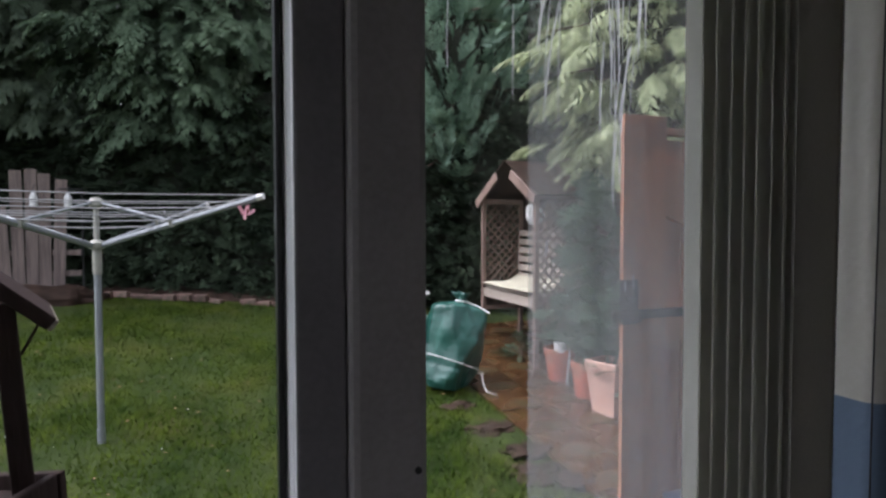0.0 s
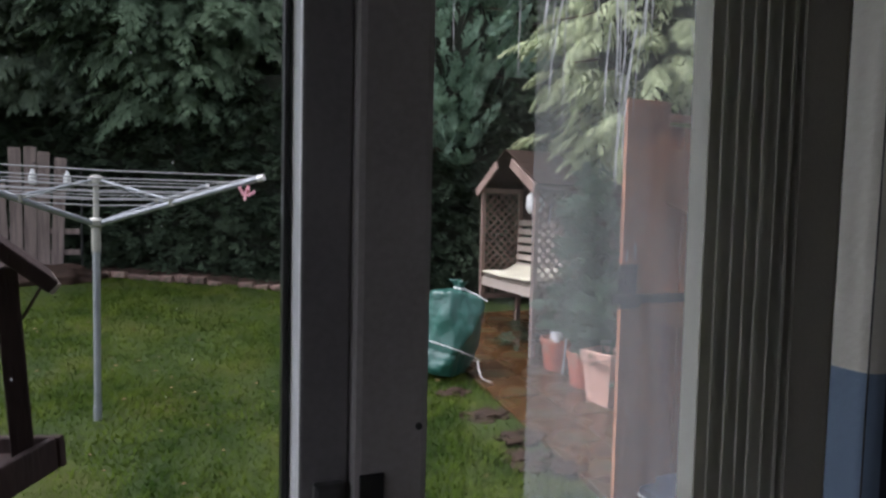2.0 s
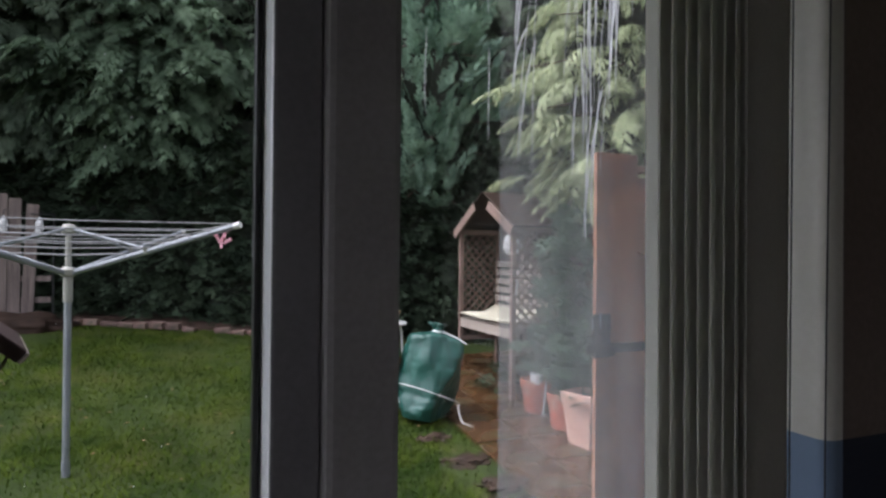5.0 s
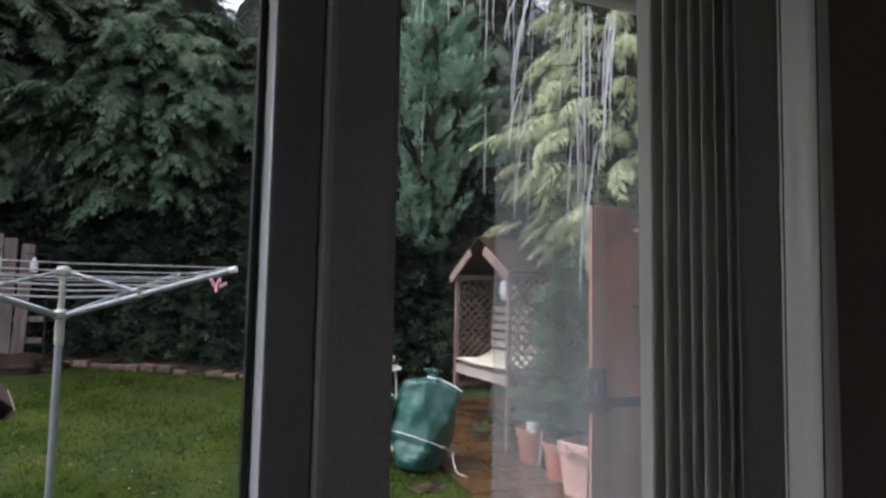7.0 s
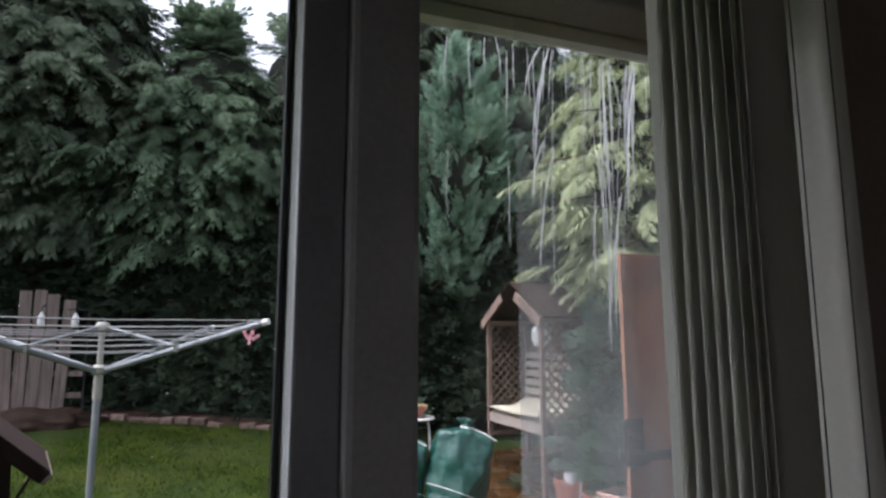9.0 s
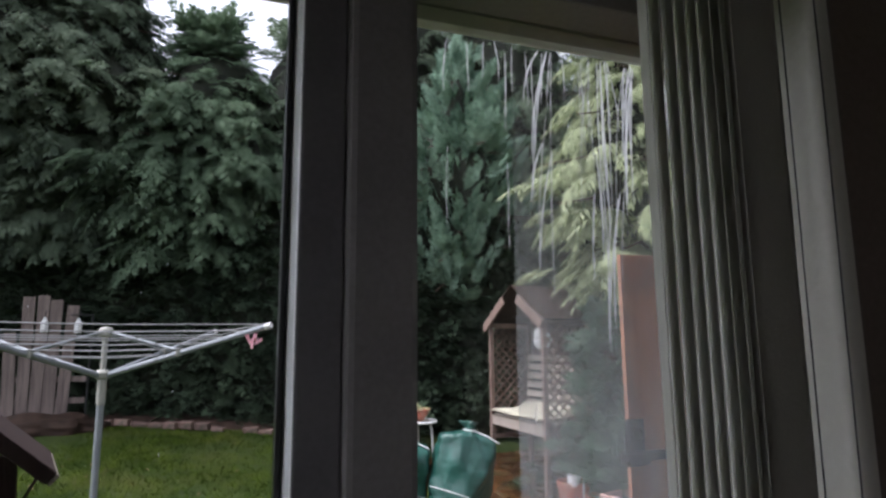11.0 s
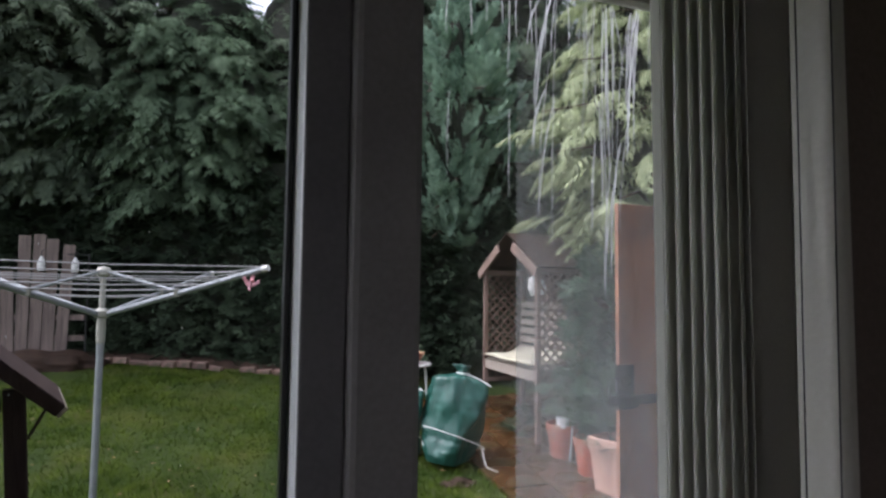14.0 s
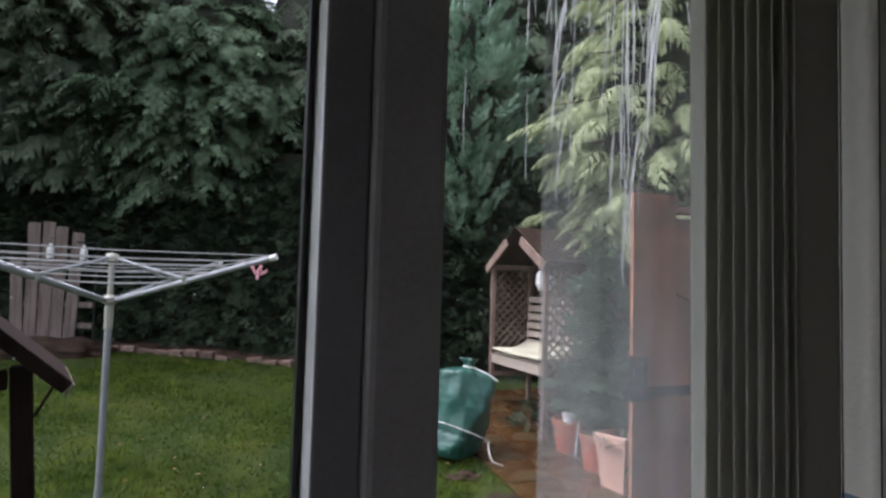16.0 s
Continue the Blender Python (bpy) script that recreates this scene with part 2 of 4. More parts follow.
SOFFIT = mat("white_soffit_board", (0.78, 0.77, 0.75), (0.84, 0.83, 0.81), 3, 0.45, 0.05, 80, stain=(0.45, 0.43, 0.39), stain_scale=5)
HOUSE = mat("rendered_house_wall", (0.3, 0.26, 0.22), (0.4, 0.35, 0.3), 5, 0.85, 0.4, 90)
NAVY = mat("dark_blue_plastic", (0.02, 0.03, 0.06), (0.035, 0.05, 0.09), 10, 0.4, 0.05)
DEAD_LEAF = mat("fallen_leaf", (0.16, 0.08, 0.03), (0.32, 0.22, 0.1), 6, 0.6, 0.1, per=0.5)


# ---- building helpers ----
def thing(name, at=(0, 0, 0), rz=0.0, label="", category="", group="", kind="", rx=0.0, ry=0.0):
    ob = new(name)
    ob.empty_display_size = 0.1
    ob.matrix_basis = pose(*at, rx, ry, rz)
    return tagged(ob, label, category, group, kind)


def link_mesh(name, me, material, parent=None, label=""):
    ob = new(name, me)
    if material and not me.materials:
        me.materials.append(material)
    ob.parent = parent
    if label:
        ob["label"] = label
    return ob


def part(name, bm, material, parent=None, label="", smooth=False):
    me = bpy.data.meshes.new(name)
    bm.to_mesh(me)
    bm.free()
    if smooth:
        me.polygons.foreach_set("use_smooth", [True] * len(me.polygons))
    return link_mesh(name, me, material, parent, label)


def arrays(name, verts, faces, material, parent=None, label="", smooth=False):
    me = bpy.data.meshes.new(name)
    v, f = np.asarray(verts, dtype=np.float32), np.asarray(faces, dtype=np.int32)
    me.vertices.add(len(v)), me.loops.add(f.size), me.polygons.add(len(f))
    me.vertices.foreach_set("co", v.ravel())
    me.loops.foreach_set("vertex_index", f.ravel())
    me.polygons.foreach_set("loop_start", np.arange(0, f.size, f.shape[1], dtype=np.int32))
    if smooth:
        me.polygons.foreach_set("use_smooth", np.ones(len(f), dtype=bool))
    me.update(calc_edges=True)
    me.validate()
    return link_mesh(name, me, material, parent, label)


def box(x0, x1, y0, y1, z0, z1, bevel=0.0, bm=None, m=None, seg=2):
    bm = bm or bmesh.new()
    r = bmesh.ops.create_cube(bm, size=1, matrix=Matrix.LocRotScale(((x0 + x1) / 2, (y0 + y1) / 2, (z0 + z1) / 2), None, (x1 - x0, y1 - y0, z1 - z0)))
    vs = r["verts"]
    if bevel:
        es = list({e for v in vs for e in v.link_edges})
        out = bmesh.ops.bevel(bm, geom=es, offset=bevel, segments=seg, affect="EDGES", profile=0.6)
        vs = list({v for v in out["verts"]} | {v for v in vs if v.is_valid})
    if m is not None:
        bmesh.ops.transform(bm, matrix=m, verts=vs)
    return bm


def tube(points, radius, sides=8, bm=None, taper=1.0, flat=1.0):
    """A round bar along a line of points."""
    bm = bm or bmesh.new()
    pts = [Vector(p) for p in points]
    rings = []
    for i, p in enumerate(pts):
        d = (pts[min(i + 1, len(pts) - 1)] - pts[max(i - 1, 0)]).normalized()
        up = Vector((0, 0, 1)) if abs(d.z) < 0.95 else Vector((1, 0, 0))
        a = d.cross(up).normalized()
        b = a.cross(d)
        r = radius * (1 + (taper - 1) * i / max(len(pts) - 1, 1))
        rings.append([bm.verts.new(p + (a * math.cos(k * math.tau / sides) + b * math.sin(k * math.tau / sides) * flat) * r) for k in range(sides)])
    for r0, r1 in zip(rings, rings[1:]):
        for k in range(sides):
            bm.faces.new((r0[k], r0[(k + 1) % sides], r1[(k + 1) % sides], r1[k]))
    bm.faces.new(rings[0][::-1]), bm.faces.new(rings[-1])
    bmesh.ops.recalc_face_normals(bm, faces=bm.faces)
    return bm


def lathe(profile, sides=24, bm=None, wobble=0.0, at=(0, 0)):
    bm = bm or bmesh.new()
    rings = []
    for r, z in profile:
        rings.append([bm.verts.new((at[0] + r * math.cos(k * math.tau / sides), at[1] + r * math.sin(k * math.tau / sides), z)) for k in range(sides)])
    for r0, r1 in zip(rings, rings[1:]):
        for k in range(sides):
            bm.faces.new((r0[k], r0[(k + 1) % sides], r1[(k + 1) % sides], r1[k]))
    bm.faces.new(rings[0][::-1]), bm.faces.new(rings[-1])
    bmesh.ops.recalc_face_normals(bm, faces=bm.faces)
    return bm


rng = np.random.default_rng(7)


def ground_z(x, y):
    return np.maximum(-0.08 + 0.105 * (np.asarray(y) - 4.9), -0.36) + 0.0 * np.asarray(x)


def gz(x, y):
    return float(ground_z(x, y))


# ---- ground ----
def build_ground():
    xs = np.concatenate([[-400, -120, -40, -15], np.linspace(-7, 7, 57), [15, 40, 120, 400]])
    ys = np.concatenate([[-400, -120, -40, -8], np.linspace(0.7, 12, 57), [20, 40, 120, 400]])
    vs, fs = [], []
    for j, y in enumerate(ys):
        for i, x in enumerate(xs):
            yy = min(max(y, 0.7), 12)
            near = 1.0 if -7 < x < 7 and 0.7 < y < 12 else 0.0
            vs.append((x, y, gz(x, yy) - 0.02 + near * 0.025 * noise.noise(Vector((x * 1.3, y * 1.3, 0))) - (0.25 if y < 0 else 0)))
    for j in range(len(ys) - 1):
        for i in range(len(xs) - 1):
            a = j * len(xs) + i
            fs.append((a, a + 1, a + 1 + len(xs), a + len(xs)))
    tagged(arrays("ground", vs, fs, TURF, smooth=True), "wet green lawn turf sloping gently up from the house", "ground", kind="structure")


build_ground()


def lawn_edge(y):
    """x at which the grass gives way to paving."""
    return 2.42 - 0.16 * max(0.0, y - 4.7) + 0.12 * math.sin(y * 3.1)


def grass(count=255000):
    x, y = rng.uniform(-5.5, 2.75, count), 1.9 + 8.1 * rng.uniform(0, 1, count) ** 1.25
    y = np.where(rng.uniform(0, 1, count) < 0.1, rng.uniform(0.78, 1.92, count), y)
    edge = np.where(y < 4.35, 2.32, 2.40) - 0.16 * np.maximum(0, y - 4.7) + 0.12 * np.sin(y * 3.1) + rng.normal(0, 0.05, count)
    patch = np.sin(x * 2.3 + 1.3 * np.sin(y * 1.7)) * np.sin(y * 2.1 + x)
    keep = (x < edge) & (y < 9.75 - 0.54 * (x + 0.4)) & (rng.uniform(0, 1, count) < 0.75 + 0.25 * patch)
    bare = ((x - 2.12) ** 2 / 0.07 + (y - 4.2) ** 2 / 0.2 < 1) & (rng.uniform(0, 1, count) < 0.8)
    keep &= ~bare
    x, y = x[keep], y[keep]
    patch = patch[keep]
    n = len(x)
    z = ground_z(x, y) - 0.025
    h = rng.uniform(0.025, 0.06, n) * (1 + 0.25 * patch)
    a, lean = rng.uniform(0, math.tau, n), rng.uniform(0.4, 1.7, n)
    w = rng.uniform(0.0035, 0.007, n)
    d = np.stack([np.cos(a), np.sin(a)], 1)
    s = np.stack([-d[:, 1], d[:, 0]], 1)
    base = np.stack([x, y], 1)
    v = np.empty((n, 3, 3))
    v[:, 0, :2], v[:, 1, :2], v[:, 2, :2] = base - s * w[:, None], base + s * w[:, None], base + d * (h * lean)[:, None]
    v[:, 0, 2] = v[:, 1, 2] = z
    v[:, 2, 2] = z + h
    tagged(arrays("grass", v.reshape(-1, 3), np.arange(n * 3).reshape(-1, 3), BLADE), "short wet green grass blades of the lawn", "grass", kind="stuff")


grass()


# ---- the house round the camera ----
FLOOR_Z = 0.15
# Side wall and opening of an added, unseen window that fills the room.
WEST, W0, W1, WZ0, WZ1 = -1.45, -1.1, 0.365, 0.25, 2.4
DOOR_L, DOOR_R, HEAD_Z = -1.30, 0.589, 2.02
part_floor = part("floor", box(-1.45, 2.6, -3.8, 0.68, -0.2, FLOOR_Z), CARPET)
tagged(part_floor, "dark brown carpeted room floor", "floor", kind="structure")
tagged(part("ceiling", box(-1.45, 2.6, -3.8, 0.68, 2.5, 2.65), PLASTER), "plain ceiling of the unlit room", "ceiling", kind="structure")
tagged(part("wall_back", box(WEST, 2.6, -3.95, -3.8, FLOOR_Z, 2.5), PLASTER), "plain painted wall behind the viewer", "wall", kind="structure")
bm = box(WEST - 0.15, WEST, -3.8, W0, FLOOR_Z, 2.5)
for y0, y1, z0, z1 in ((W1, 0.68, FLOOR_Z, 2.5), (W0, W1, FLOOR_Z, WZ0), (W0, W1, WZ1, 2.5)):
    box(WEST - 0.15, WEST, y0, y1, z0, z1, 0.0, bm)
tagged(part("wall_west", bm, PLASTER), "plain painted side wall with the added fill window", "wall", kind="structure")
# Added light source out of view; it brightens the door, blind and reveal.
win = thing("fill_window", (WEST - 0.08, (W0 + W1) / 2, WZ0), label="unseen side window added to let fill light into the room", category="window", kind="structure")
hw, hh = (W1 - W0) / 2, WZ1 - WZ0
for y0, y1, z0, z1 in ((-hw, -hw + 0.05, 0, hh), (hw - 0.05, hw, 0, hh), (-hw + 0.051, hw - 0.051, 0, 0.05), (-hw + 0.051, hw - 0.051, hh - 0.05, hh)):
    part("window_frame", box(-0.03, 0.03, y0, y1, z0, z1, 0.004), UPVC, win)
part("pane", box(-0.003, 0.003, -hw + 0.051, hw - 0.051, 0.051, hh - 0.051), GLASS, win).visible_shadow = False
tagged(part("wall_east", box(2.6, 2.75, -3.8, 0.68, FLOOR_Z, 2.5), PLASTER), "plain painted side wall", "wall", kind="structure")
JAMB_R = 0.66
# plaster reveal that turns into the room wall over a rounded corner
bm = bmesh.new()
NOSE = 0.014
prof = [(DOOR_R, 0.5)] + [(DOOR_R + NOSE - NOSE * math.cos(a), 0.4 + NOSE - NOSE * math.sin(a)) for a in np.linspace(0, math.pi / 2, 9)]
prof += [(DOOR_R + NOSE + 0.008, 0.4), (DOOR_R + NOSE + 0.008, 0.445), (DOOR_R + 0.02, 0.46), (DOOR_R + 0.006, 0.48), (DOOR_R + 0.006, 0.5)]
rings = [[bm.verts.new((x, y, z)) for x, y in prof] for z in (FLOOR_Z, 2.5)]
for k in range(len(prof)):
    bm.faces.new((rings[0][k], rings[0][(k + 1) % len(prof)], rings[1][(k + 1) % len(prof)], rings[1][k]))
bmesh.ops.recalc_face_normals(bm, faces=bm.faces)
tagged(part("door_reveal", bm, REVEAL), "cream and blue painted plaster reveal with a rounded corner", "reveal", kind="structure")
bm = box(DOOR_R + NOSE + 0.008, 2.6, 0.4005, 0.50, FLOOR_Z, 2.5)
box(JAMB_R, 2.6, 0.501, 0.68, FLOOR_Z, 2.5, 0.0, bm)
tagged(part("wall_garden_right", bm, WALL), "painted wall beside the patio door, its brown and navy standing for unlit paint", "wall", kind="structure")
tagged(part("wall_garden_left", box(WEST, DOOR_L, 0.40, 0.68, FLOOR_Z, 2.5, 0.006), WALL), "painted wall, its brown and navy standing for unlit paint", "wall", kind="structure")
tagged(part("wall_garden_head", box(DOOR_L, JAMB_R - 0.001, 0.502, 0.68, HEAD_Z, 2.5), WALL), "painted wall above the patio door", "wall", kind="structure")
tagged(part("wall_garden_lintel", box(DOOR_L, DOOR_R - 0.001, 0.40, 0.501, HEAD_Z + 0.01, 2.5), WALL), "painted wall above the door recess", "wall", kind="structure")
tagged(part("roof_slab", box(WEST - 0.2, 4, -4.2, 0.72, 2.7, 2.95), HOUSE), "flat roof over the room", "roof", kind="structure")


def patio_door():
    d = thing("door_1", (0, 0, 0), label="wide grey plastic patio door with two glazed sashes", category="patio door", kind="structure")
    z0, z1 = FLOOR_Z, 1.93
    part("sill", box(DOOR_L, JAMB_R, 0.50, 0.70, FLOOR_Z, FLOOR_Z + 0.03, 0.004), UPVC, d)
    part("head_frame", box(DOOR_L, JAMB_R, 0.505, 0.60, z1, HEAD_Z, 0.005), UPVC, d)
    part("jamb_left", box(DOOR_L, DOOR_L + 0.07, 0.505, 0.60, z0 + 0.03, z1, 0.004), UPVC, d)
    part("jamb_right", box(JAMB_R - 0.07, JAMB_R, 0.505, 0.60, z0 + 0.03, z1, 0.004), UPVC, d)
    left = part("stile_left", box(0.0655, 0.1085, 0.5285, 0.60, z0 + 0.032, z1, 0.0025), DARK_UPVC, d, "darker grey stile of the wide sash")
    part("stile_right", box(0.1095, 0.178, 0.512, 0.60, z0 + 0.032, z1, 0.007), UPVC, d)
    # bevelled glazing bead and its rubber seal, on the side of the wide pane
    bm = bmesh.new()
    prof = [(0.0652, 0.5300), (0.0652, 0.577), (0.0592, 0.577), (0.0598, 0.561), (0.0638, 0.5325)]
    rings = [[bm.verts.new((x, y, z)) for x, y in prof] for z in (z0 + 0.06, z1)]
    for k in range(len(prof)):
        bm.faces.new((rings[0][k], rings[0][(k + 1) % len(prof)], rings[1][(k + 1) % len(prof)], rings[1][k]))
    bm.faces.new(rings[0]), bm.faces.new(rings[1][::-1])
    bmesh.ops.recalc_face_normals(bm, faces=bm.faces)
    part("glazing_bead", bm, BEAD, d, "bevelled glazing bead, its white standing for a daylight gleam")
    part("rubber_seal", box(0.0530, 0.0590, 0.553, 0.574, z0 + 0.06, z1, 0.002), GASKET, d, "black rubber glazing seal")
    part("lower_rail_left", box(DOOR_L + 0.07, 0.0588, 0.53, 0.60, z0 + 0.03, z0 + 0.11, 0.004), UPVC, d)
    part("lower_rail_right", box(0.1785, JAMB_R - 0.07, 0.52, 0.60, z0 + 0.03, z0 + 0.11, 0.004), UPVC, d)
    g = part("pane", box(DOOR_L + 0.07, 0.0529, 0.562, 0.568, z0 + 0.11, z1), GLASS, d, "clear glass pane")
    g2 = part("pane", box(0.1785, JAMB_R - 0.07, 0.562, 0.568, z0 + 0.11, z1), GLASS, d, "rain-wet glass pane")
    f = part("fogged_film", box(0.309, JAMB_R - 0.071, 0.5705, 0.5712, z0 + 0.11, z1), FOG, d, "milky film of moisture on the glass")
    for o in (g, g2, f):
        o.visible_shadow = False
    # lever handle on the stile
    bm = box(0.076, 0.104, 0.5175, 0.5284, 1.02, 1.238, 0.005)
    h = part("handle", bm, METAL, d, "dull metal lever handle on a back plate")
    bm = tube([(0.090, 0.520, 1.205), (0.090, 0.488, 1.205)], 0.0095, 12)
    tube([(0.090, 0.487, 1.205), (0.06, 0.484, 1.203), (0.005, 0.482, 1.199), (-0.02, 0.484, 1.197)], 0.0085, 10, bm, taper=0.85)
    part("lever", bm, METAL, h)
    part("lock_barrel", tube([(0.090, 0.52, 1.09), (0.090, 0.508, 1.09)], 0.009, 14), BLACK_IRON, h)
    # Black plate beside the handle carries its cast shadow.
    part("handle_shadow_plate", box(0.114, 0.136, 0.508, 0.5118, 1.06, 1.245, 0.0015), GASKET, d, "thin black plate standing for the handle shadow")
    part("screw_cap", tube([(0.168, 0.5122, 1.283), (0.168, 0.51, 1.283)], 0.0032, 10), GASKET, d)


patio_door()


def eaves():
    e = thing("eaves", (0, 0.7, 2.2), label="white soffit and gutter edge over the patio door", category="eaves", kind="structure")
    part("soffit", box(-1.7, 4, -0.0, 0.236, 0.0, 0.02, 0.002), SHADED_SOFFIT, e)
    # Dark strip set into the open gap, its shade given as colour.
    part("joint_strip", box(-1.7, 4, 0.2365, 0.2565, 0.006, 0.02), DARK_WOOD, e, "dark recessed strip standing for the shade in a soffit gap")
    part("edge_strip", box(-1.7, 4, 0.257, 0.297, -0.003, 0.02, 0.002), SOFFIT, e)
    part("drip_edge", box(-1.7, 4, 0.2975, 0.3045, -0.008, 0.02, 0.001), GASKET, e, "thin black drip edge")
    # Fascia coloured dark to read as the shaded gap behind the gutter.
    part("fascia", box(-1.7, 4, 0.305, 0.335, 0.02, 0.2, 0.003), DARK_WOOD, e)
    bm = bmesh.new()
    prof = [(0.336 + 0.05 + 0.05 * math.cos(a), 0.075 + 0.07 * math.sin(a)) for a in np.linspace(math.pi, math.tau, 9)]
    inner = [(0.336 + 0.05 + 0.047 * math.cos(a), 0.075 + 0.067 * math.sin(a)) for a in np.linspace(math.tau, math.pi, 9)]
    ring = prof + inner
    r = [[bm.verts.new((x, y, z)) for y, z in ring] for x in (-1.7, 4)]
    for k in range(len(ring)):
        bm.faces.new((r[0][k], r[0][(k + 1) % len(ring)], r[1][(k + 1) % len(ring)], r[1][k]))
    bmesh.ops.recalc_face_normals(bm, faces=bm.faces)
    part("gutter", bm, SOFFIT, e)
    part("hook", tube([(0.325, 0.17, 0.0), (0.325, 0.17, -0.018), (0.333, 0.17, -0.026), (0.338, 0.17, -0.018)], 0.003, 6), BLACK_IRON, e, "small dark hook under the soffit")
    part("hook", tube([(-0.02, 0.30, -0.004), (-0.02, 0.30, -0.022), (-0.012, 0.30, -0.03), (-0.007, 0.30, -0.022)], 0.003, 6), BLACK_IRON, e, "small dark hook under the soffit")


eaves()


def running_water():
    """Strands of rain water falling from the gutter edge in front of the pane."""
    vs, fs = [], []
    r = random.Random(5)
    runs = []
    for x in (0.445, 0.492, 0.532, 0.556, 0.586, 0.604, 0.641, 0.655, 0.682, 0.735, 0.77, 0.86, 0.97):
        top = 2.235 - r.uniform(0.0, 0.03)
        for k in range(r.choice((1, 1, 2))):
            length = r.uniform(0.07, 0.2)
            runs.append((x + r.gauss(0, 0.003), top, length, r.uniform(0.0009, 0.002), r.gauss(0, 0.004)))
            top -= length + r.uniform(0.04, 0.2)
    for c, wide, lean, many in ((0.697, 0.012, -0.035, 9), (0.822, 0.022, 0.0, 16), (0.915, 0.02, -0.03, 12), (1.03, 0.02, 0.01, 8)):
        for k in range(many):
            top = 2.235 - (r.uniform(0.05, 0.4) if k > many * 0.55 else r.uniform(0, 0.02))
            runs.append((c + r.gauss(0, wide) + lean * (2.235 - top), top, r.uniform(0.12, 0.38), r.uniform(0.0009, 0.0034), lean * r.uniform(0.5, 1.3) + r.gauss(0, 0.012)))
    for i, (x, top, length, w0, drift) in enumerate(runs):
        n, base = 15, len(vs)
        for k in range(n):
            s = k / (n - 1)
            w = w0 * (0.55 + 0.9 * s * (1 - s) * 2 - 0.3 * s) * (1 + 0.3 * math.sin(s * 23 + i * 2))
            cx = x + drift * (1 - (1 - s) ** 2) + 0.0014 * math.sin(s * 7 + i) * s + 0.0005 * math.sin(s * 31 + 2 * i)
            for a in range(5):
                vs.append((cx + w * math.cos(a * math.pi / 4), 1.15 + 0.004 * math.sin(i) - w * 0.7 * math.sin(a * math.pi / 4), top - length * s))
        for k in range(n - 1):
            for a in range(4):
                p = base + k * 5 + a
                fs.append((p, p + 1, p + 6, p + 5))
    ob = arrays("rain_water", vs, fs, WATER, smooth=True)
    tagged(ob, "thin strands of rain water running off the gutter", "water", kind="stuff")
    ob.visible_shadow = False


running_water()


def glass_droplets():
    """Rain drops on the outside of the wide pane."""
    bm = bmesh.new()
    r = random.Random(17)
    for i in range(40):
        x, z, q = r.uniform(-0.32, -0.02), r.uniform(1.25, 1.9), r.uniform(0.0004, 0.0008)
        bmesh.ops.create_icosphere(bm, subdivisions=1, radius=1, matrix=Matrix.LocRotScale((x, 0.5688, z), None, (q, q * 0.5, q * 1.3)))
    ob = part("rain_drops", bm, WATER, smooth=True)
    tagged(ob, "small clear rain drops on the window glass", "water drops", kind="stuff")
    ob.visible_shadow = False


glass_droplets()


# ---- vertical blind stacked beside the door ----
def vertical_blind():
    b = thing("vertical_blind", (0, 0, 0), label="grey-green fabric vertical blind with slats stacked beside the patio door", category="blind")
    part("head_rail", box(DOOR_L + 0.02, DOOR_R - 0.004, 0.37, 0.398, 1.985, 2.012, 0.004), UPVC, b)
    # each slat hangs edge-on, like the pages of a book; the last one is turned flatter
    wide = 0.089
    for k in range(9):
        x0 = 0.328 + 0.0132 * min(k, 7) - (0.0024 if k == 8 else 0)
        y0 = 0.350 + (0.006 if k == 8 else 0.0)
        beta = radians((34.3, 35, 35.5, 36, 36.5, 37, 37.5, 38, 75)[k])
        n, nz, vs, fs = 11, 20, [], []
        for side in (0, 1):
            for j in range(nz):
                z = 0.2 + 1.775 * j / (nz - 1)
                a = beta + 0.02 * math.sin(z * 1.6 + k * 1.3)
                sway = 0.0010 * math.sin(z * 2.1 + k * 2.0) + 0.0003 * math.sin(z * 5.3 + k * 1.1)
                for i in range(n):
                    u = i / (n - 1)
                    bow = 0.0028 * (4 * u * (1 - u))
                    x = x0 + sway + wide * u * math.sin(a) + bow * math.cos(a) + side * 0.0006 * math.cos(a)
                    y = y0 + wide * u * math.cos(a) - bow * math.sin(a) - side * 0.0006 * math.sin(a)
                    vs.append((x, y, z))
        m = n * nz
        for side in (0, 1):
            for j in range(nz - 1):
                for i in range(n - 1):
                    p = side * m + j * n + i
                    fs.append((p, p + 1, p + n + 1, p + n) if side == 1 else (p + n, p + n + 1, p + 1, p))
        for j in range(nz - 1):
            for i in (0, n - 1):
                p = j * n + i
                fs.append((p, p + n, p + n + m, p + m))
        arrays("slat", vs, fs, BLIND, b, smooth=True)
        xc, yc = x0 + wide / 2 * math.sin(beta), y0 + wide / 2 * math.cos(beta)
        part("slat_hanger", box(xc - 0.002, xc + 0.002, yc - 0.002, yc + 0.002, 1.97, 1.99), WHITE, b)
    for x, y, sway in ((0.588, 0.403, 0.004), (0.584, 0.440, 0.002)):
        pts = [(x - 0.004 + sway * math.sin(z * 4), y - 0.006, z) for z in np.linspace(0.62, 1.985, 14)]
        part("pull_cord", tube(pts, 0.0009, 6), CORD, b, "thin dark pull cord")


vertical_blind()


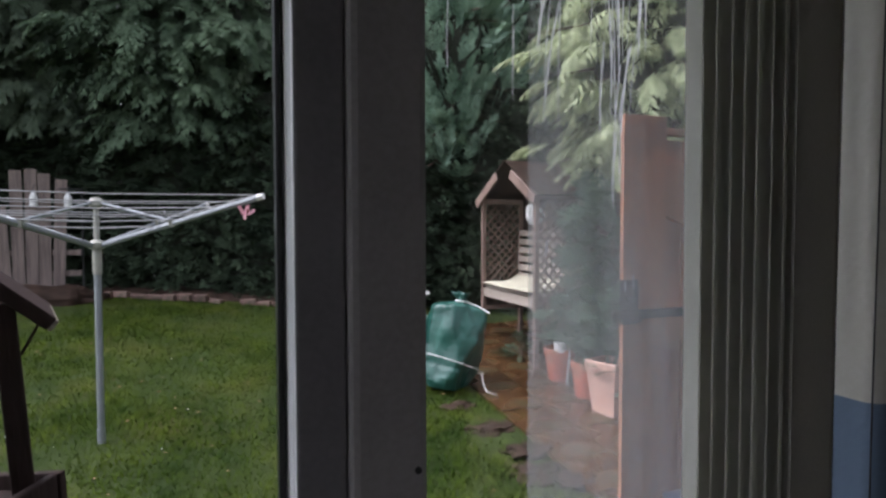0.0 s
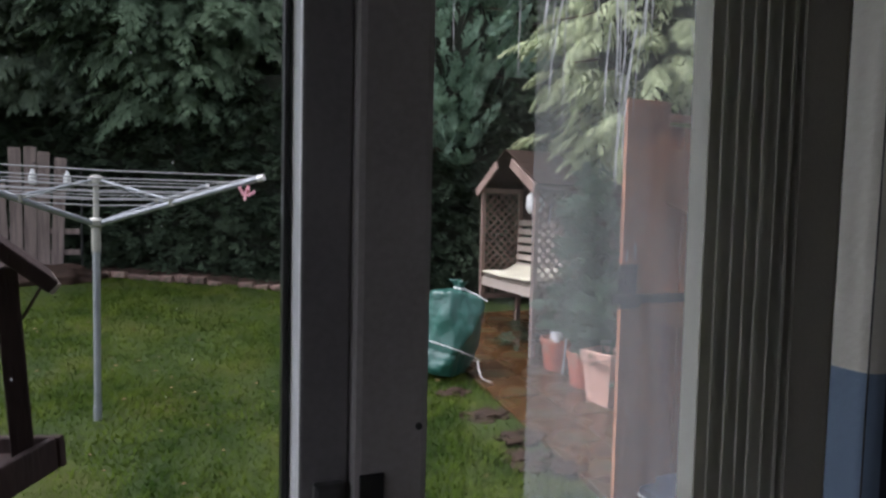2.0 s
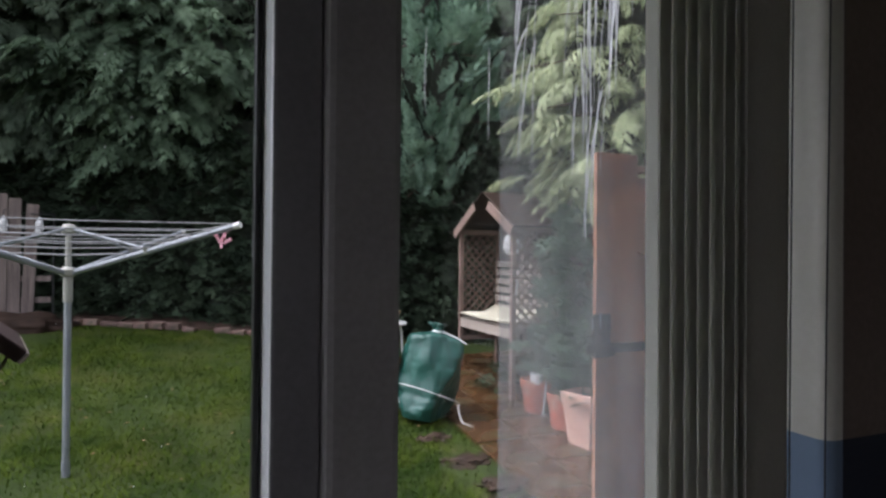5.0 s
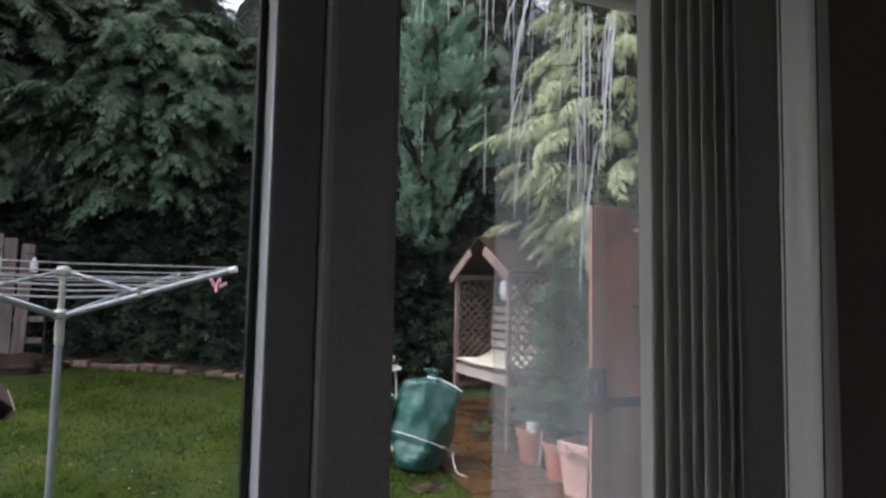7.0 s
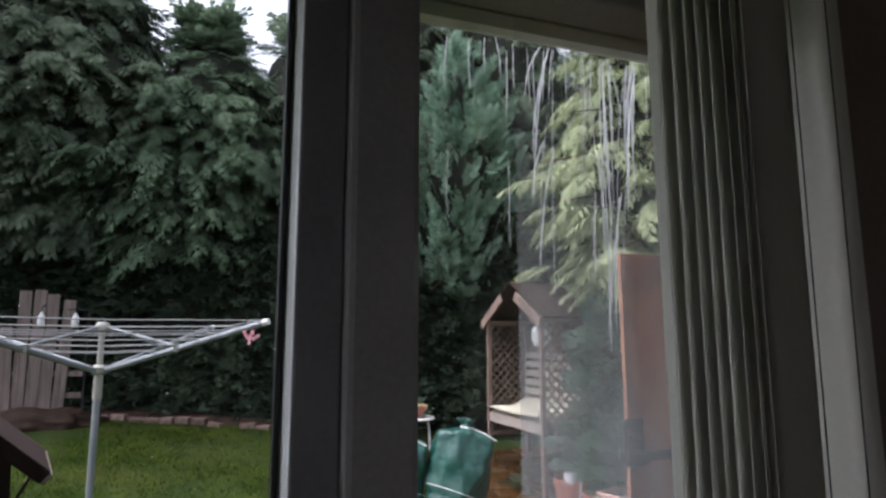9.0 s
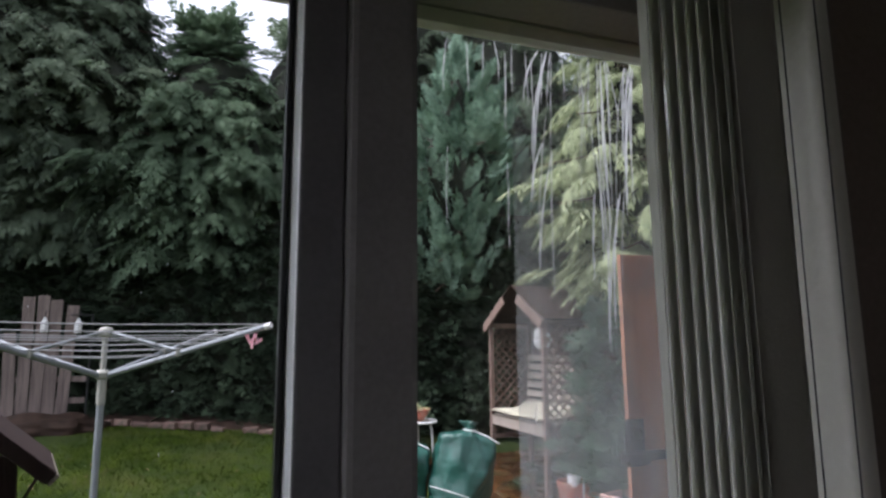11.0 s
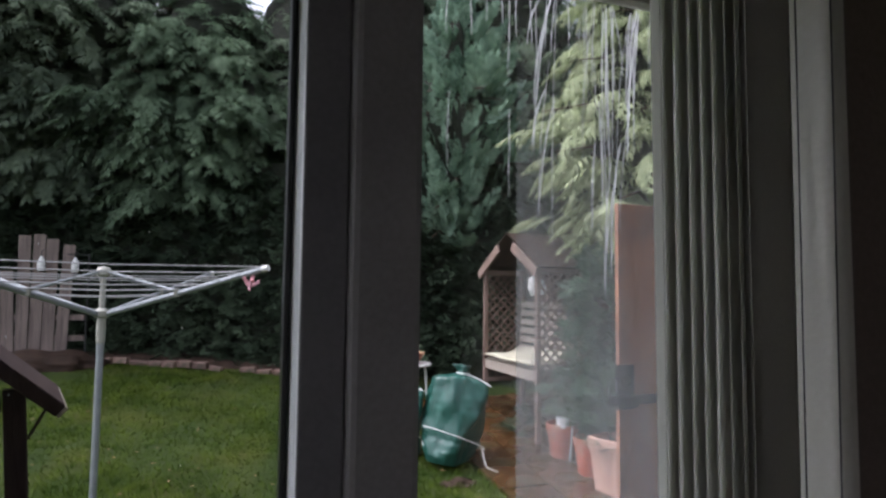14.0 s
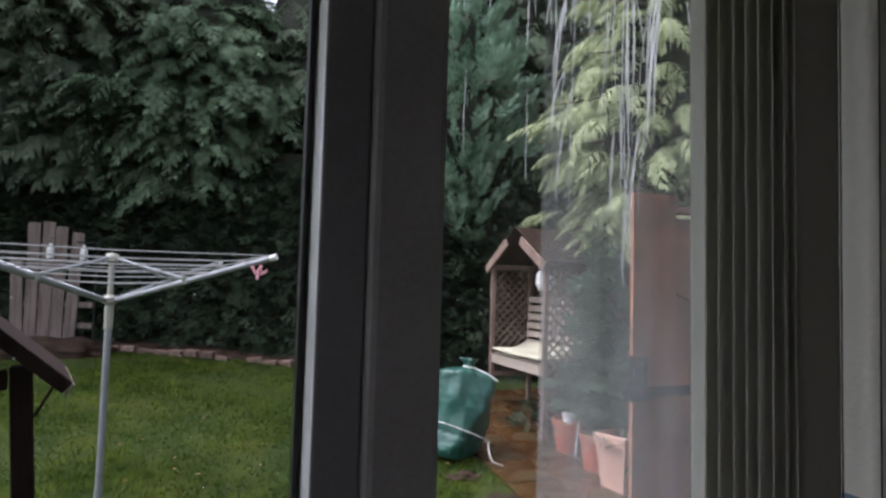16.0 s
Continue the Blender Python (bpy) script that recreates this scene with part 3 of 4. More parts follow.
# ---- foliage ----
def frond(seed, length=0.5, twigs=26, leaflets=5, droop=0.35, width=0.5, leaf=0.035, slim=0.19):
    """A flat spray of a conifer: a drooping stem with side twigs of small diamond leaflets. Points along +x."""
    g = np.random.default_rng(seed)
    quads = []
    for i in range(twigs):
        s = (i + 0.5) / twigs
        side = 1 if i % 2 else -1
        px = length * s
        root = np.array([px, 0, -droop * length * s * s])
        tl = length * width * (1.05 - s) * g.uniform(0.7, 1.15) + 0.02
        ang = side * radians(g.uniform(30, 55))
        dirv = np.array([math.cos(ang), math.sin(ang), g.uniform(-0.22, 0.02)])
        perp = np.array([-math.sin(ang), math.cos(ang), 0])
        n = max(2, int(leaflets * tl / (length * width)) + 1)
        for j in range(n):
            q = (j + 0.4) / n
            c = root + dirv * tl * q + np.array([0, 0, -0.25 * tl * q * q])
            for sd in (-1, 1):
                ld = dirv * 0.9 + perp * sd * g.uniform(0.15, 0.75) + np.array([0, 0, g.uniform(-0.3, 0.1)])
                ld /= np.linalg.norm(ld)
                ll = leaf * g.uniform(0.7, 1.5)
                wd = np.cross(ld, [g.uniform(-0.2, 0.2), g.uniform(-0.2, 0.2), 1])
                wd /= np.linalg.norm(wd)
                quads.append([c, c + ld * ll * 0.45 + wd * ll * slim, c + ld * ll, c + ld * ll * 0.45 - wd * ll * slim])
    return np.array(quads)


def plume(seed, length=0.6, twigs=14, droop=0.5, width=0.5, thick=0.016, curl=0.3, spread=(26, 50)):
    """A flat scale-leaved spray: tapered fingers along a bent stem, each with short side fingers. Points along +x."""
    g = np.random.default_rng(seed)
    quads = []
    for i in range(twigs + 1):
        s = min((i + 0.5) / twigs, 0.97)
        side = 0 if i == twigs else (1 if i % 2 else -1)
        root = np.array([length * s, 0, -droop * length * s * s])
        tl = length * width * (1.1 - 0.75 * s) * g.uniform(0.75, 1.2)
        ang = side * radians(g.uniform(*spread))
        fall = -2 * droop * s * 0.6
        d = np.array([math.cos(ang), math.sin(ang), fall + g.uniform(-0.1, 0.12)])
        p = np.array([-math.sin(ang), math.cos(ang), g.uniform(-0.35, 0.35)])

        def at(q):
            return root + d * tl * q + np.array([0, 0, -curl * tl * q * q])

        w = thick * g.uniform(0.8, 1.25)
        a, b, c = at(0), at(0.55), at(1.0)
        quads.append([a - p * w * 0.5, a + p * w * 0.5, b + p * w, b - p * w])
        quads.append([b - p * w, b + p * w, c + p * w * 0.12, c - p * w * 0.12])
        for q in (0.3, 0.62):
            for sd in (-1, 1):
                ld = d * 0.85 + p * sd * g.uniform(0.4, 0.8) + np.array([0, 0, g.uniform(-0.25, 0.05)])
                ll = tl * 0.42 * (1.1 - 0.5 * q) * g.uniform(0.7, 1.2)
                wd = np.cross(ld, [g.uniform(-0.3, 0.3), g.uniform(-0.3, 0.3), 1])
                wd *= w * 0.75 / np.linalg.norm(wd)
                o = at(q)
                quads.append([o, o + ld * ll * 0.5 + wd, o + ld * ll, o + ld * ll * 0.5 - wd])
    return np.array(quads)


def scatter(name, templates, places, material, parent, label=""):
    """places: rows of origin, direction, size, roll. One crown mesh."""
    chunks = []
    for i, (o, d, size, roll) in enumerate(places):
        t = templates[i % len(templates)]
        d = np.asarray(d, float)
        d /= np.linalg.norm(d)
        up = np.array([0, 0, 1.0])
        sd = np.cross(up, d)
        sd /= np.linalg.norm(sd) + 1e-9
        nu = np.cross(d, sd)
        c, s = math.cos(roll), math.sin(roll)
        m = np.stack([d, c * sd + s * nu, -s * sd + c * nu])
        chunks.append((t.reshape(-1, 3) * size) @ m + np.asarray(o))
    v = np.concatenate(chunks)
    return arrays(name, v, np.arange(len(v)).reshape(-1, 4), material, parent, label)


TOWARD = -math.pi / 2
SPRAYS = [plume(s, 0.55, 13, 0.35, 0.5, 0.017, 0.35) for s in range(6)]
BLUNT = [plume(20 + s, 0.38, 12, -0.15, 0.5, 0.0175, -0.15, (22, 46)) for s in range(5)]
GOLD_SPRAYS = [plume(40 + s, 0.4, 12, 0.45, 0.52, 0.015, 0.55) for s in range(5)]
IVY_SPRAYS = [frond(60 + s, 0.22, 8, 3, 0.3, 0.6, 0.05) for s in range(4)]


def conifer(at, height, radius, low, material, sprays, count, label, seed, core=0.66, tilt=(-0.75, -0.1), view=None, size=(0.9, 1.5), lump=0.25, name="conifer_tree", blunt=0.5,
            reach=0.8, fan=1.1, roll=0.22, skirt=0.5):
    """Trunk, a closed twig core coloured as dark as shade, and tiers of boughs, each a fan of flat sprays round the end
    of a branch.
    """
    g = np.random.default_rng(seed)
    z0 = gz(at[0], at[1])
    t = thing(name, (at[0], at[1], z0 - 0.05), label=label, category="tree")
    bm = tube([(0, 0, 0), (0.03, 0.02, height * 0.3), (-0.02, 0.03, height * 0.65), (0, 0, height * 0.97)], 0.13, 9, taper=0.12)

    def rad(a, z):
        s = min(max((z - low) / (height - low), 0), 1)
        return radius * (max(1 - s, 0.0) ** blunt) * (skirt + (1 - skirt) * min(s * 2.4, 1)) * (1 + lump * noise.noise(Vector((math.cos(a) * 1.7 + seed, math.sin(a) * 1.7, z * 1.15))))

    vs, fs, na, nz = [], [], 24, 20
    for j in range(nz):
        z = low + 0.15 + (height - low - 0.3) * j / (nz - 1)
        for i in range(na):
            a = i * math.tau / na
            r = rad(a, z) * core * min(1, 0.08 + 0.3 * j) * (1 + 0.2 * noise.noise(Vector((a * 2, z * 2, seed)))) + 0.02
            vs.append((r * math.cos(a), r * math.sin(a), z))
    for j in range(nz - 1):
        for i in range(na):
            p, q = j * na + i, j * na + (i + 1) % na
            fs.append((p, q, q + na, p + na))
    arrays("shaded_twig_core", vs, fs, INNER, t, smooth=True)
    places, total = [], max(1, count // 7)
    for i in range(total):
        s = ((i + g.uniform(0, 1)) / total) ** 1.1
        turn = (i * 0.618034 + g.normal(0, 0.03)) % 1 - 0.5
        zc, ac = low + (height - low) * s, (TOWARD if view is None else view) + turn * 3.7
        rc = rad(ac, zc) * g.choice([1.1, 0.97, 0.84], p=[0.3, 0.4, 0.3])
        pitch = g.uniform(*tilt) + (2.0 * (s - 0.85) / 0.15 if s > 0.85 else 0)
        span = min(reach * g.uniform(0.7, 1.25), rc * 0.8)
        d = Vector((math.cos(ac), math.sin(ac), 0))
        end = d * rc + Vector((0, 0, zc))
        if i % 3 == 0:
            tube([(0, 0, zc - 0.1), d * (rc * 0.5) + Vector((0, 0, zc + 0.12)), end - d * (span * 0.4)], 0.028, 5, bm, taper=0.25)
        n = int(g.integers(6, 10))
        for k in range(n):
            u = k / (n - 1)
            sz = g.uniform(*size) * (1.0 - 0.25 * u)
            o = end + d * (span * (u - 1) - 0.3 * sz) + Vector((0, 0, pitch * span * u * u * 0.6))
            out = ac + (1 if k % 2 else -1) * fan * (1 - u) ** 0.7 * g.uniform(0.6, 1.1) + g.normal(0, 0.12)
            places.append((tuple(o), (math.cos(out), math.sin(out), pitch + g.normal(0, 0.14)), sz, g.normal(0, roll)))
    part("trunk", bm, BARK, t, smooth=True)
    scatter("crown", sprays, places, material, t)
    return t


conifer((-5.3, 11.4), 9.2, 2.6, 2.7, CONIFER, SPRAYS, 700, "tall dark green conifer in the boundary row", 11, view=TOWARD, blunt=0.4)
conifer((-3.6, 11.6), 8.4, 2.5, 2.9, CONIFER, SPRAYS, 1900, "tall dark green conifer in the boundary row", 12, view=TOWARD, blunt=0.4)
conifer((-2.3, 11.5), 8.0, 2.4, 2.8, CONIFER, SPRAYS, 2100, "tall dark green conifer in the boundary row", 13, view=TOWARD)
conifer((-0.3, 11.2), 6.4, 2.5, 2.5, BRIGHT_CONIFER, SPRAYS, 2000, "tall green conifer with bushy outer sprays", 14, view=TOWARD, lump=0.4)
conifer((1.4, 11.2), 6.7, 2.4, 2.3, CONIFER, SPRAYS, 900, "tall green conifer in the boundary row", 15, view=TOWARD)
conifer((3.1, 11.3), 8.6, 2.5, 2.2, CONIFER, SPRAYS, 1100, "tall dark green conifer in the boundary row", 16, view=TOWARD, blunt=0.35)
conifer((5.2, 10.8), 8.6, 2.5, 1.6, CONIFER, SPRAYS, 900, "tall dark green conifer in the boundary row", 17, view=TOWARD, blunt=0.35)
conifer((7.2, 8.6), 8.0, 2.5, 1.2, CONIFER, SPRAYS, 600, "tall dark green conifer beyond the side fence", 27, view=TOWARD - 0.9, blunt=0.35)
conifer((3.4, 8.7), 5.6, 1.45, 1.85, BLUE_CONIFER, BLUNT, 1250, "blue-green cypress with upswept dense sprays", 18, view=TOWARD - 0.4, tilt=(0.35, 1.5), size=(0.75, 1.25), lump=0.6, blunt=0.45, core=0.58,
        reach=0.5, fan=0.9, roll=0.9)
conifer((4.62, 5.4), 6.9, 1.95, 2.3, GOLD_CONIFER, GOLD_SPRAYS, 1300, "golden-leaved conifer with drooping sprays", 19, core=0.55, view=TOWARD - 0.9, size=(0.75, 1.3), tilt=(-0.6, 0.0), lump=0.4, blunt=0.6,
        reach=0.75, fan=1.0, skirt=0.75)


BORDER = [(-6.0, 10.7), (-5.0, 10.65), (-2.5, 10.5), (-0.9, 9.95), (0.8, 9.1), (2.2, 8.4), (4.4, 7.5)]


def border_y(x):
    for (x0, y0), (x1, y1) in zip(BORDER, BORDER[1:]):
        if x <= x1:
            return y0 + (y1 - y0) * (x - x0) / (x1 - x0)
    return BORDER[-1][1]


def hedge():
    """The dark clipped hedge under the trees."""
    h = thing("hedge", (0, 0, gz(0, 10.3)), label="dark dense hedge in deep shade below the conifers", category="hedge")

    def front(x, z):
        return border_y(x) + 0.55 + 0.12 * noise.noise(Vector((x * 1.5, z * 1.5, 4)))

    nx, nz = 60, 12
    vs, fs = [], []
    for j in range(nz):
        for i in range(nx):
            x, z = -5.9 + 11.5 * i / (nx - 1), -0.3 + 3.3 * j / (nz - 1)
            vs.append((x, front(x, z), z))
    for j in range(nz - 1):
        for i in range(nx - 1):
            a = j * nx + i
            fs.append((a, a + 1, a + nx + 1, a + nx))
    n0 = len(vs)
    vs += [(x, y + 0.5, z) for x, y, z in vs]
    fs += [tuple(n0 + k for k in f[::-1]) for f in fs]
    # Solid sheet behind the leaves, near black in place of hedge shade.
    arrays("shaded_twig_core", vs, fs, INNER, h, smooth=True)
    g = np.random.default_rng(31)
    places = []
    for _ in range(4000):
        x, z = g.uniform(-4.5, 4.6), g.uniform(-0.1, 2.9)
        places.append(((x, front(x, z) - g.uniform(-0.03, 0.14), z), (g.normal(0, 0.6), -1, g.uniform(-0.5, 0.3)), g.uniform(0.7, 1.4), g.normal(0, 0.6)))
    scatter("leaves", IVY_SPRAYS, places, IVY, h)


hedge()


def bush(at, height, radius, material, count, label, seed, name="shrub"):
    g = np.random.default_rng(seed)
    t = thing(name, (at[0], at[1], gz(*at) - 0.02), label=label, category="shrub")
    bm = bmesh.new()
    places = []
    for k in range(9):
        a, r = g.uniform(0, math.tau), radius * g.uniform(0.2, 0.7)
        top = height * g.uniform(0.6, 0.95)
        tube([(0.1 * math.cos(a) * radius, 0.1 * math.sin(a) * radius, 0), (0.6 * r * math.cos(a), 0.6 * r * math.sin(a), top * 0.5), (r * math.cos(a), r * math.sin(a), top)], 0.012, 5, bm, taper=0.4)
    part("stem", bm, BARK, t)
    for _ in range(count):
        z = height * g.uniform(0.03, 1.0)
        a = g.uniform(0, math.tau)
        r = radius * math.sqrt(g.uniform(0.1, 1)) * (0.6 + 0.6 * math.sin(math.pi * min(z / height, 0.97)) ** 0.7)
        places.append(((r * math.cos(a), r * math.sin(a), z), (math.cos(a), math.sin(a), g.uniform(-0.2, 0.9)), g.uniform(0.7, 1.3), g.normal(0, 0.7)))
    scatter("foliage", IVY_SPRAYS, places, material, t)


bush((3.85, 5.05), 2.0, 0.42, SHRUB, 420, "tall grey-green leafy shrub behind the flower pots", 41)
bush((3.55, 4.55), 1.1, 0.3, SHRUB, 160, "grey-green leafy shrub beside the flower pots", 42)
bush((3.2, 6.05), 0.15, 0.05, IVY, 9, "small green weed growing in the paving", 43, "weed")
bush((2.0, 8.2), 0.6, 0.45, IVY, 200, "low dark shrub under the trees", 44)


# ---- back of the garden ----
def fence_boards():
    f = thing("fence_panel", (-2.27, 10.2, gz(0, 10.2)), label="weathered grey-brown upright fence boards with gaps", category="fence")
    r = random.Random(9)
    for i, h in enumerate((1.3, 1.79, 1.81, 1.76, 1.68)):
        x = -0.42 + 0.158 * i
        bm = box(-0.076, 0.076, -0.012, 0.012, -0.1, h + r.uniform(-0.02, 0.02), 0.005, m=pose(x, r.uniform(-0.006, 0.006), 0, 0, r.uniform(-1.6, 1.6) + 2.0 * (2 - i) * -0.35, 0))
        part("board", bm, OLD_WOOD, f)
    for z in (0.3, 0.6):
        part("rail", box(-0.48, 0.5, 0.014, 0.06, z, z + 0.08, 0.004), OLD_WOOD, f)
    return f


fence_boards()


def feeder(x, y, z, label):
    b = thing("bird_feeder", (x, y, z), label=label, category="bird feeder")
    part("tube", lathe([(0.035, -0.16), (0.05, -0.15), (0.05, -0.02), (0.03, 0.02), (0.012, 0.06)], 12), WHITE, b)
    part("hanger", tube([(0, 0, 0.06), (0, 0, 0.12), (0.02, 0.02, 0.15), (0.02, 0.09, 0.15)], 0.006, 6), BLACK_IRON, b)


feeder(-2.32, 10.1, 1.93, "small white hanging feeder on the fence boards")
feeder(-1.9, 10.1, 1.92, "white bottle feeder hung beside the fence")


def feeder_bracket():
    b = thing("feeder_bracket", (-1.86, 10.19, gz(0, 10.2)), label="thin metal bracket frame holding a hanging feeder", category="bracket")
    part("post", tube([(0.12, 0, -0.1), (0.12, 0, 1.56)], 0.012, 8), BLACK_IRON, b)
    part("arm", tube([(0.12, 0, 1.55), (-0.16, 0, 1.55)], 0.01, 8), BLACK_IRON, b)


feeder_bracket()


def stump(x, y):
    b = thing("rock_mound", (x, y, gz(x, y)), label="low mound of brown earth and stones under the fence", category="mound")
    bm = bmesh.new()
    bmesh.ops.create_icosphere(bm, subdivisions=4, radius=1)
    for v in bm.verts:
        k = 1 + 0.25 * noise.noise(v.co * 2.2) + 0.1 * noise.noise(v.co * 6)
        v.co = Vector((v.co.x * 0.8 * k, v.co.y * 0.4 * k, v.co.z * 0.22 * k))
    part("earth", bm, SOIL, b, smooth=True)


stump(-2.25, 9.95)


def brick_edging():
    e = thing("brick_edging", (0, 0, 0), label="low edging of old red bricks along the lawn's far border", category="edging")
    bm = box(-0.105, 0.105, -0.05, 0.05, -0.03, 0.065, 0.01)
    me = bpy.data.meshes.new("brick")
    bm.to_mesh(me)
    bm.free()
    me.materials.append(BRICK)
    r = random.Random(4)
    pts = BORDER[1:6]
    k = 0
    for (x0, y0), (x1, y1) in zip(pts, pts[1:]):
        d = math.hypot(x1 - x0, y1 - y0)
        n = int(d / 0.225)
        for i in range(n):
            s = (i + 0.5) / n
            x, y = x0 + (x1 - x0) * s, y0 + (y1 - y0) * s
            if x < -1.55 or r.random() < 0.13:
                continue
            o = new("brick", me)
            o.parent = e
            o.matrix_basis = pose(x, y + r.uniform(-0.02, 0.02), gz(x, y) + r.uniform(-0.035, 0.03), r.uniform(-14, 14), r.uniform(-10, 10), math.degrees(math.atan2(y1 - y0, x1 - x0)) + r.uniform(-16, 16))
            k += 1
    bm = bmesh.new()
    vs, fs = [], []
    for i, (x, y) in enumerate(pts):
        for dy, dz in ((0.04, -0.05), (0.25, 0.06), (0.75, 0.1)):
            vs.append((x, y + dy, gz(x, y + dy) + dz))
    for i in range(len(pts) - 1):
        for j in range(2):
            a = i * 3 + j
            fs.append((a, a + 3, a + 4, a + 1))
    bm.free()
    tagged(arrays("flower_bed", vs, fs, SOIL), "bare dark soil bed behind the brick edging", "flower bed", kind="structure")


brick_edging()


# ---- rotary dryer ----
def rotary_dryer():
    b = thing("rotary_dryer", (-0.77, 5.02, gz(0, 4.98)), rz=-2, label="grey metal rotary washing line opened out on the lawn", category="rotary dryer")
    part("pole", tube([(0.0, 0, -0.1), (0.0, 0, 1.30)], 0.024, 14), ALU, b)
    part("ground_socket", tube([(0, 0, -0.1), (0, 0, 0.1)], 0.028, 14), ALU, b)
    part("upper_pole", tube([(0.0, 0, 1.28), (0.0, 0, 1.75)], 0.020, 14), CREAM_PLASTIC, b)
    part("collar", lathe([(0.026, 1.22), (0.031, 1.23), (0.031, 1.40), (0.05, 1.41), (0.055, 1.45), (0.03, 1.47)], 16), CREAM_PLASTIC, b)
    part("hub", lathe([(0.03, 1.70), (0.05, 1.715), (0.05, 1.75), (0.035, 1.77), (0.01, 1.775)], 16), CREAM_PLASTIC, b)
    tips = []
    for k in range(4):
        a = radians(-32 + 90 * k)
        c, s = math.cos(a), math.sin(a)
        L = 1.30
        arm = part("arm", tube([(0.04 * c, 0.04 * s, 1.43), (L * c, L * s, 1.76)], 0.017, 8, flat=1.2), ALU, b)
        m = Vector((0.62 * c, 0.62 * s, 1.43 + 0.33 * (0.62 - 0.04) / (L - 0.04)))
        part("strut", tube([(0.04 * c, 0.04 * s, 1.735), m + Vector((0, 0, 0.02))], 0.010, 8), ALU, b)
        part("joint", box(m.x - 0.02, m.x + 0.02, m.y - 0.02, m.y + 0.02, m.z - 0.02, m.z + 0.035, 0.006), CREAM_PLASTIC, b)
        part("end_cap", tube([(L * c * 0.985, L * s * 0.985, 1.756), (L * c * 1.02, L * s * 1.02, 1.766)], 0.022, 8), WHITE, b)
        tips.append((c, s))
    for q in (0.36, 0.5, 0.62, 0.74, 0.86, 0.985):
        z = 1.43 + 0.33 * q + 0.018
        for k in range(4):
            (c0, s0), (c1, s1) = tips[k], tips[(k + 1) % 4]
            p0, p1 = Vector((1.3 * q * c0, 1.3 * q * s0, z)), Vector((1.3 * q * c1, 1.3 * q * s1, z))
            mid = (p0 + p1) / 2 - Vector((0, 0, 0.012))
            part("line", tube([p0, mid, p1], 0.0042, 5), LINE, b)
    # pegs clipped together at one arm's end
    a = radians(-32)
    for i, (dx, dz, tl) in enumerate(((0.0, -0.02, 20), (-0.035, -0.03, -30), (0.03, -0.045, 60), (-0.01, -0.06, 5), (0.012, -0.03, -60))):
        pg = thing("clothes_peg", (0, 0, 0), label="pink plastic clothes peg clipped on the line", category="peg", group="pegs on the rotary dryer")
        pg.matrix_basis = b.matrix_basis @ pose(1.2 * math.cos(a) + dx, 1.2 * math.sin(a), 1.43 + 0.33 * 0.92 - 0.03 + dz, 0, tl, 20 * i) @ Matrix.Scale(0.72, 4)
        part("jaw", box(-0.012, -0.001, -0.01, 0.01, -0.045, 0.045, 0.003), PINK, pg)
        part("jaw", box(0.001, 0.012, -0.01, 0.01, -0.047, 0.043, 0.003, m=pose(0, 0, 0, 0, 6, 0)), PINK, pg)


rotary_dryer()


# ---- bird table ----
def bird_table():
    x, y = -0.343, 1.26
    b = thing("bird_table", (x, y, gz(x, y)), rz=0, ry=-4, label="dark-stained wooden bird table with a pitched roof", category="bird table")
    zt, h = 1.348, 0.122  # tray height over its foot, half its side
    part("pole", box(-0.03, 0.03, -0.03, 0.03, -0.02, zt, 0.005), DARK_WOOD, b)
    for k in range(4):
        part("foot", box(0.0, 0.3, -0.03, 0.03, -0.02, 0.045, 0.005, m=pose(0, 0, 0, 0, 0, 90 * k + 20)), DARK_WOOD, b)
    rot, top = pose(0, 0, 0, 0, 0, -25), pose(0, 0, 0, 0, 0, 14)
    part("tray", box(-h, h, -h, h, zt, zt + 0.016, 0.003, m=rot), DARK_WOOD, b)
    for s in (-1, 1):
        part("tray_rim", box(-h - 0.012, h + 0.012, s * h - 0.009, s * h + 0.009, zt - 0.015, zt + 0.045, 0.004, m=rot), DARK_WOOD, b)
        part("tray_rim", box(s * h - 0.009, s * h + 0.009, -h + 0.01, h - 0.01, zt - 0.015, zt + 0.045, 0.004, m=rot), DARK_WOOD, b)
        part("roof_post", box(s * 0.12 - 0.018, s * 0.12 + 0.018, -0.019, 0.019, zt - 0.01, zt + 0.37, 0.004, m=top), DARK_WOOD, b)
        m = top @ pose(0, 0, zt + 0.525, 0, s * 45, 0)
        bm = box(0.0 if s > 0 else -0.262, 0.262 if s > 0 else 0.0, -0.15, 0.15, -0.012, 0.012, 0.004, m=m)
        rb = part("roof_board", bm, DARK_WOOD, b)
        part("drip_strip", box(0.2622 if s > 0 else -0.268, 0.268 if s > 0 else -0.2622, -0.15, 0.15, -0.010, 0.010, 0.002, m=m), PALE_WOOD, rb, "pale worn end grain")
        pts = [top @ Vector((s * 0.138, 0.0, zt + 0.275)), top @ Vector((s * 0.176, 0.0, zt + 0.338))]
        part("brace", tube(pts, 0.003, 6), DARK_WOOD, b)
    part("cross_beam", box(-0.1, 0.1, -0.016, 0.016, zt + 0.33, zt + 0.365, 0.004, m=top), DARK_WOOD, b)


bird_table()


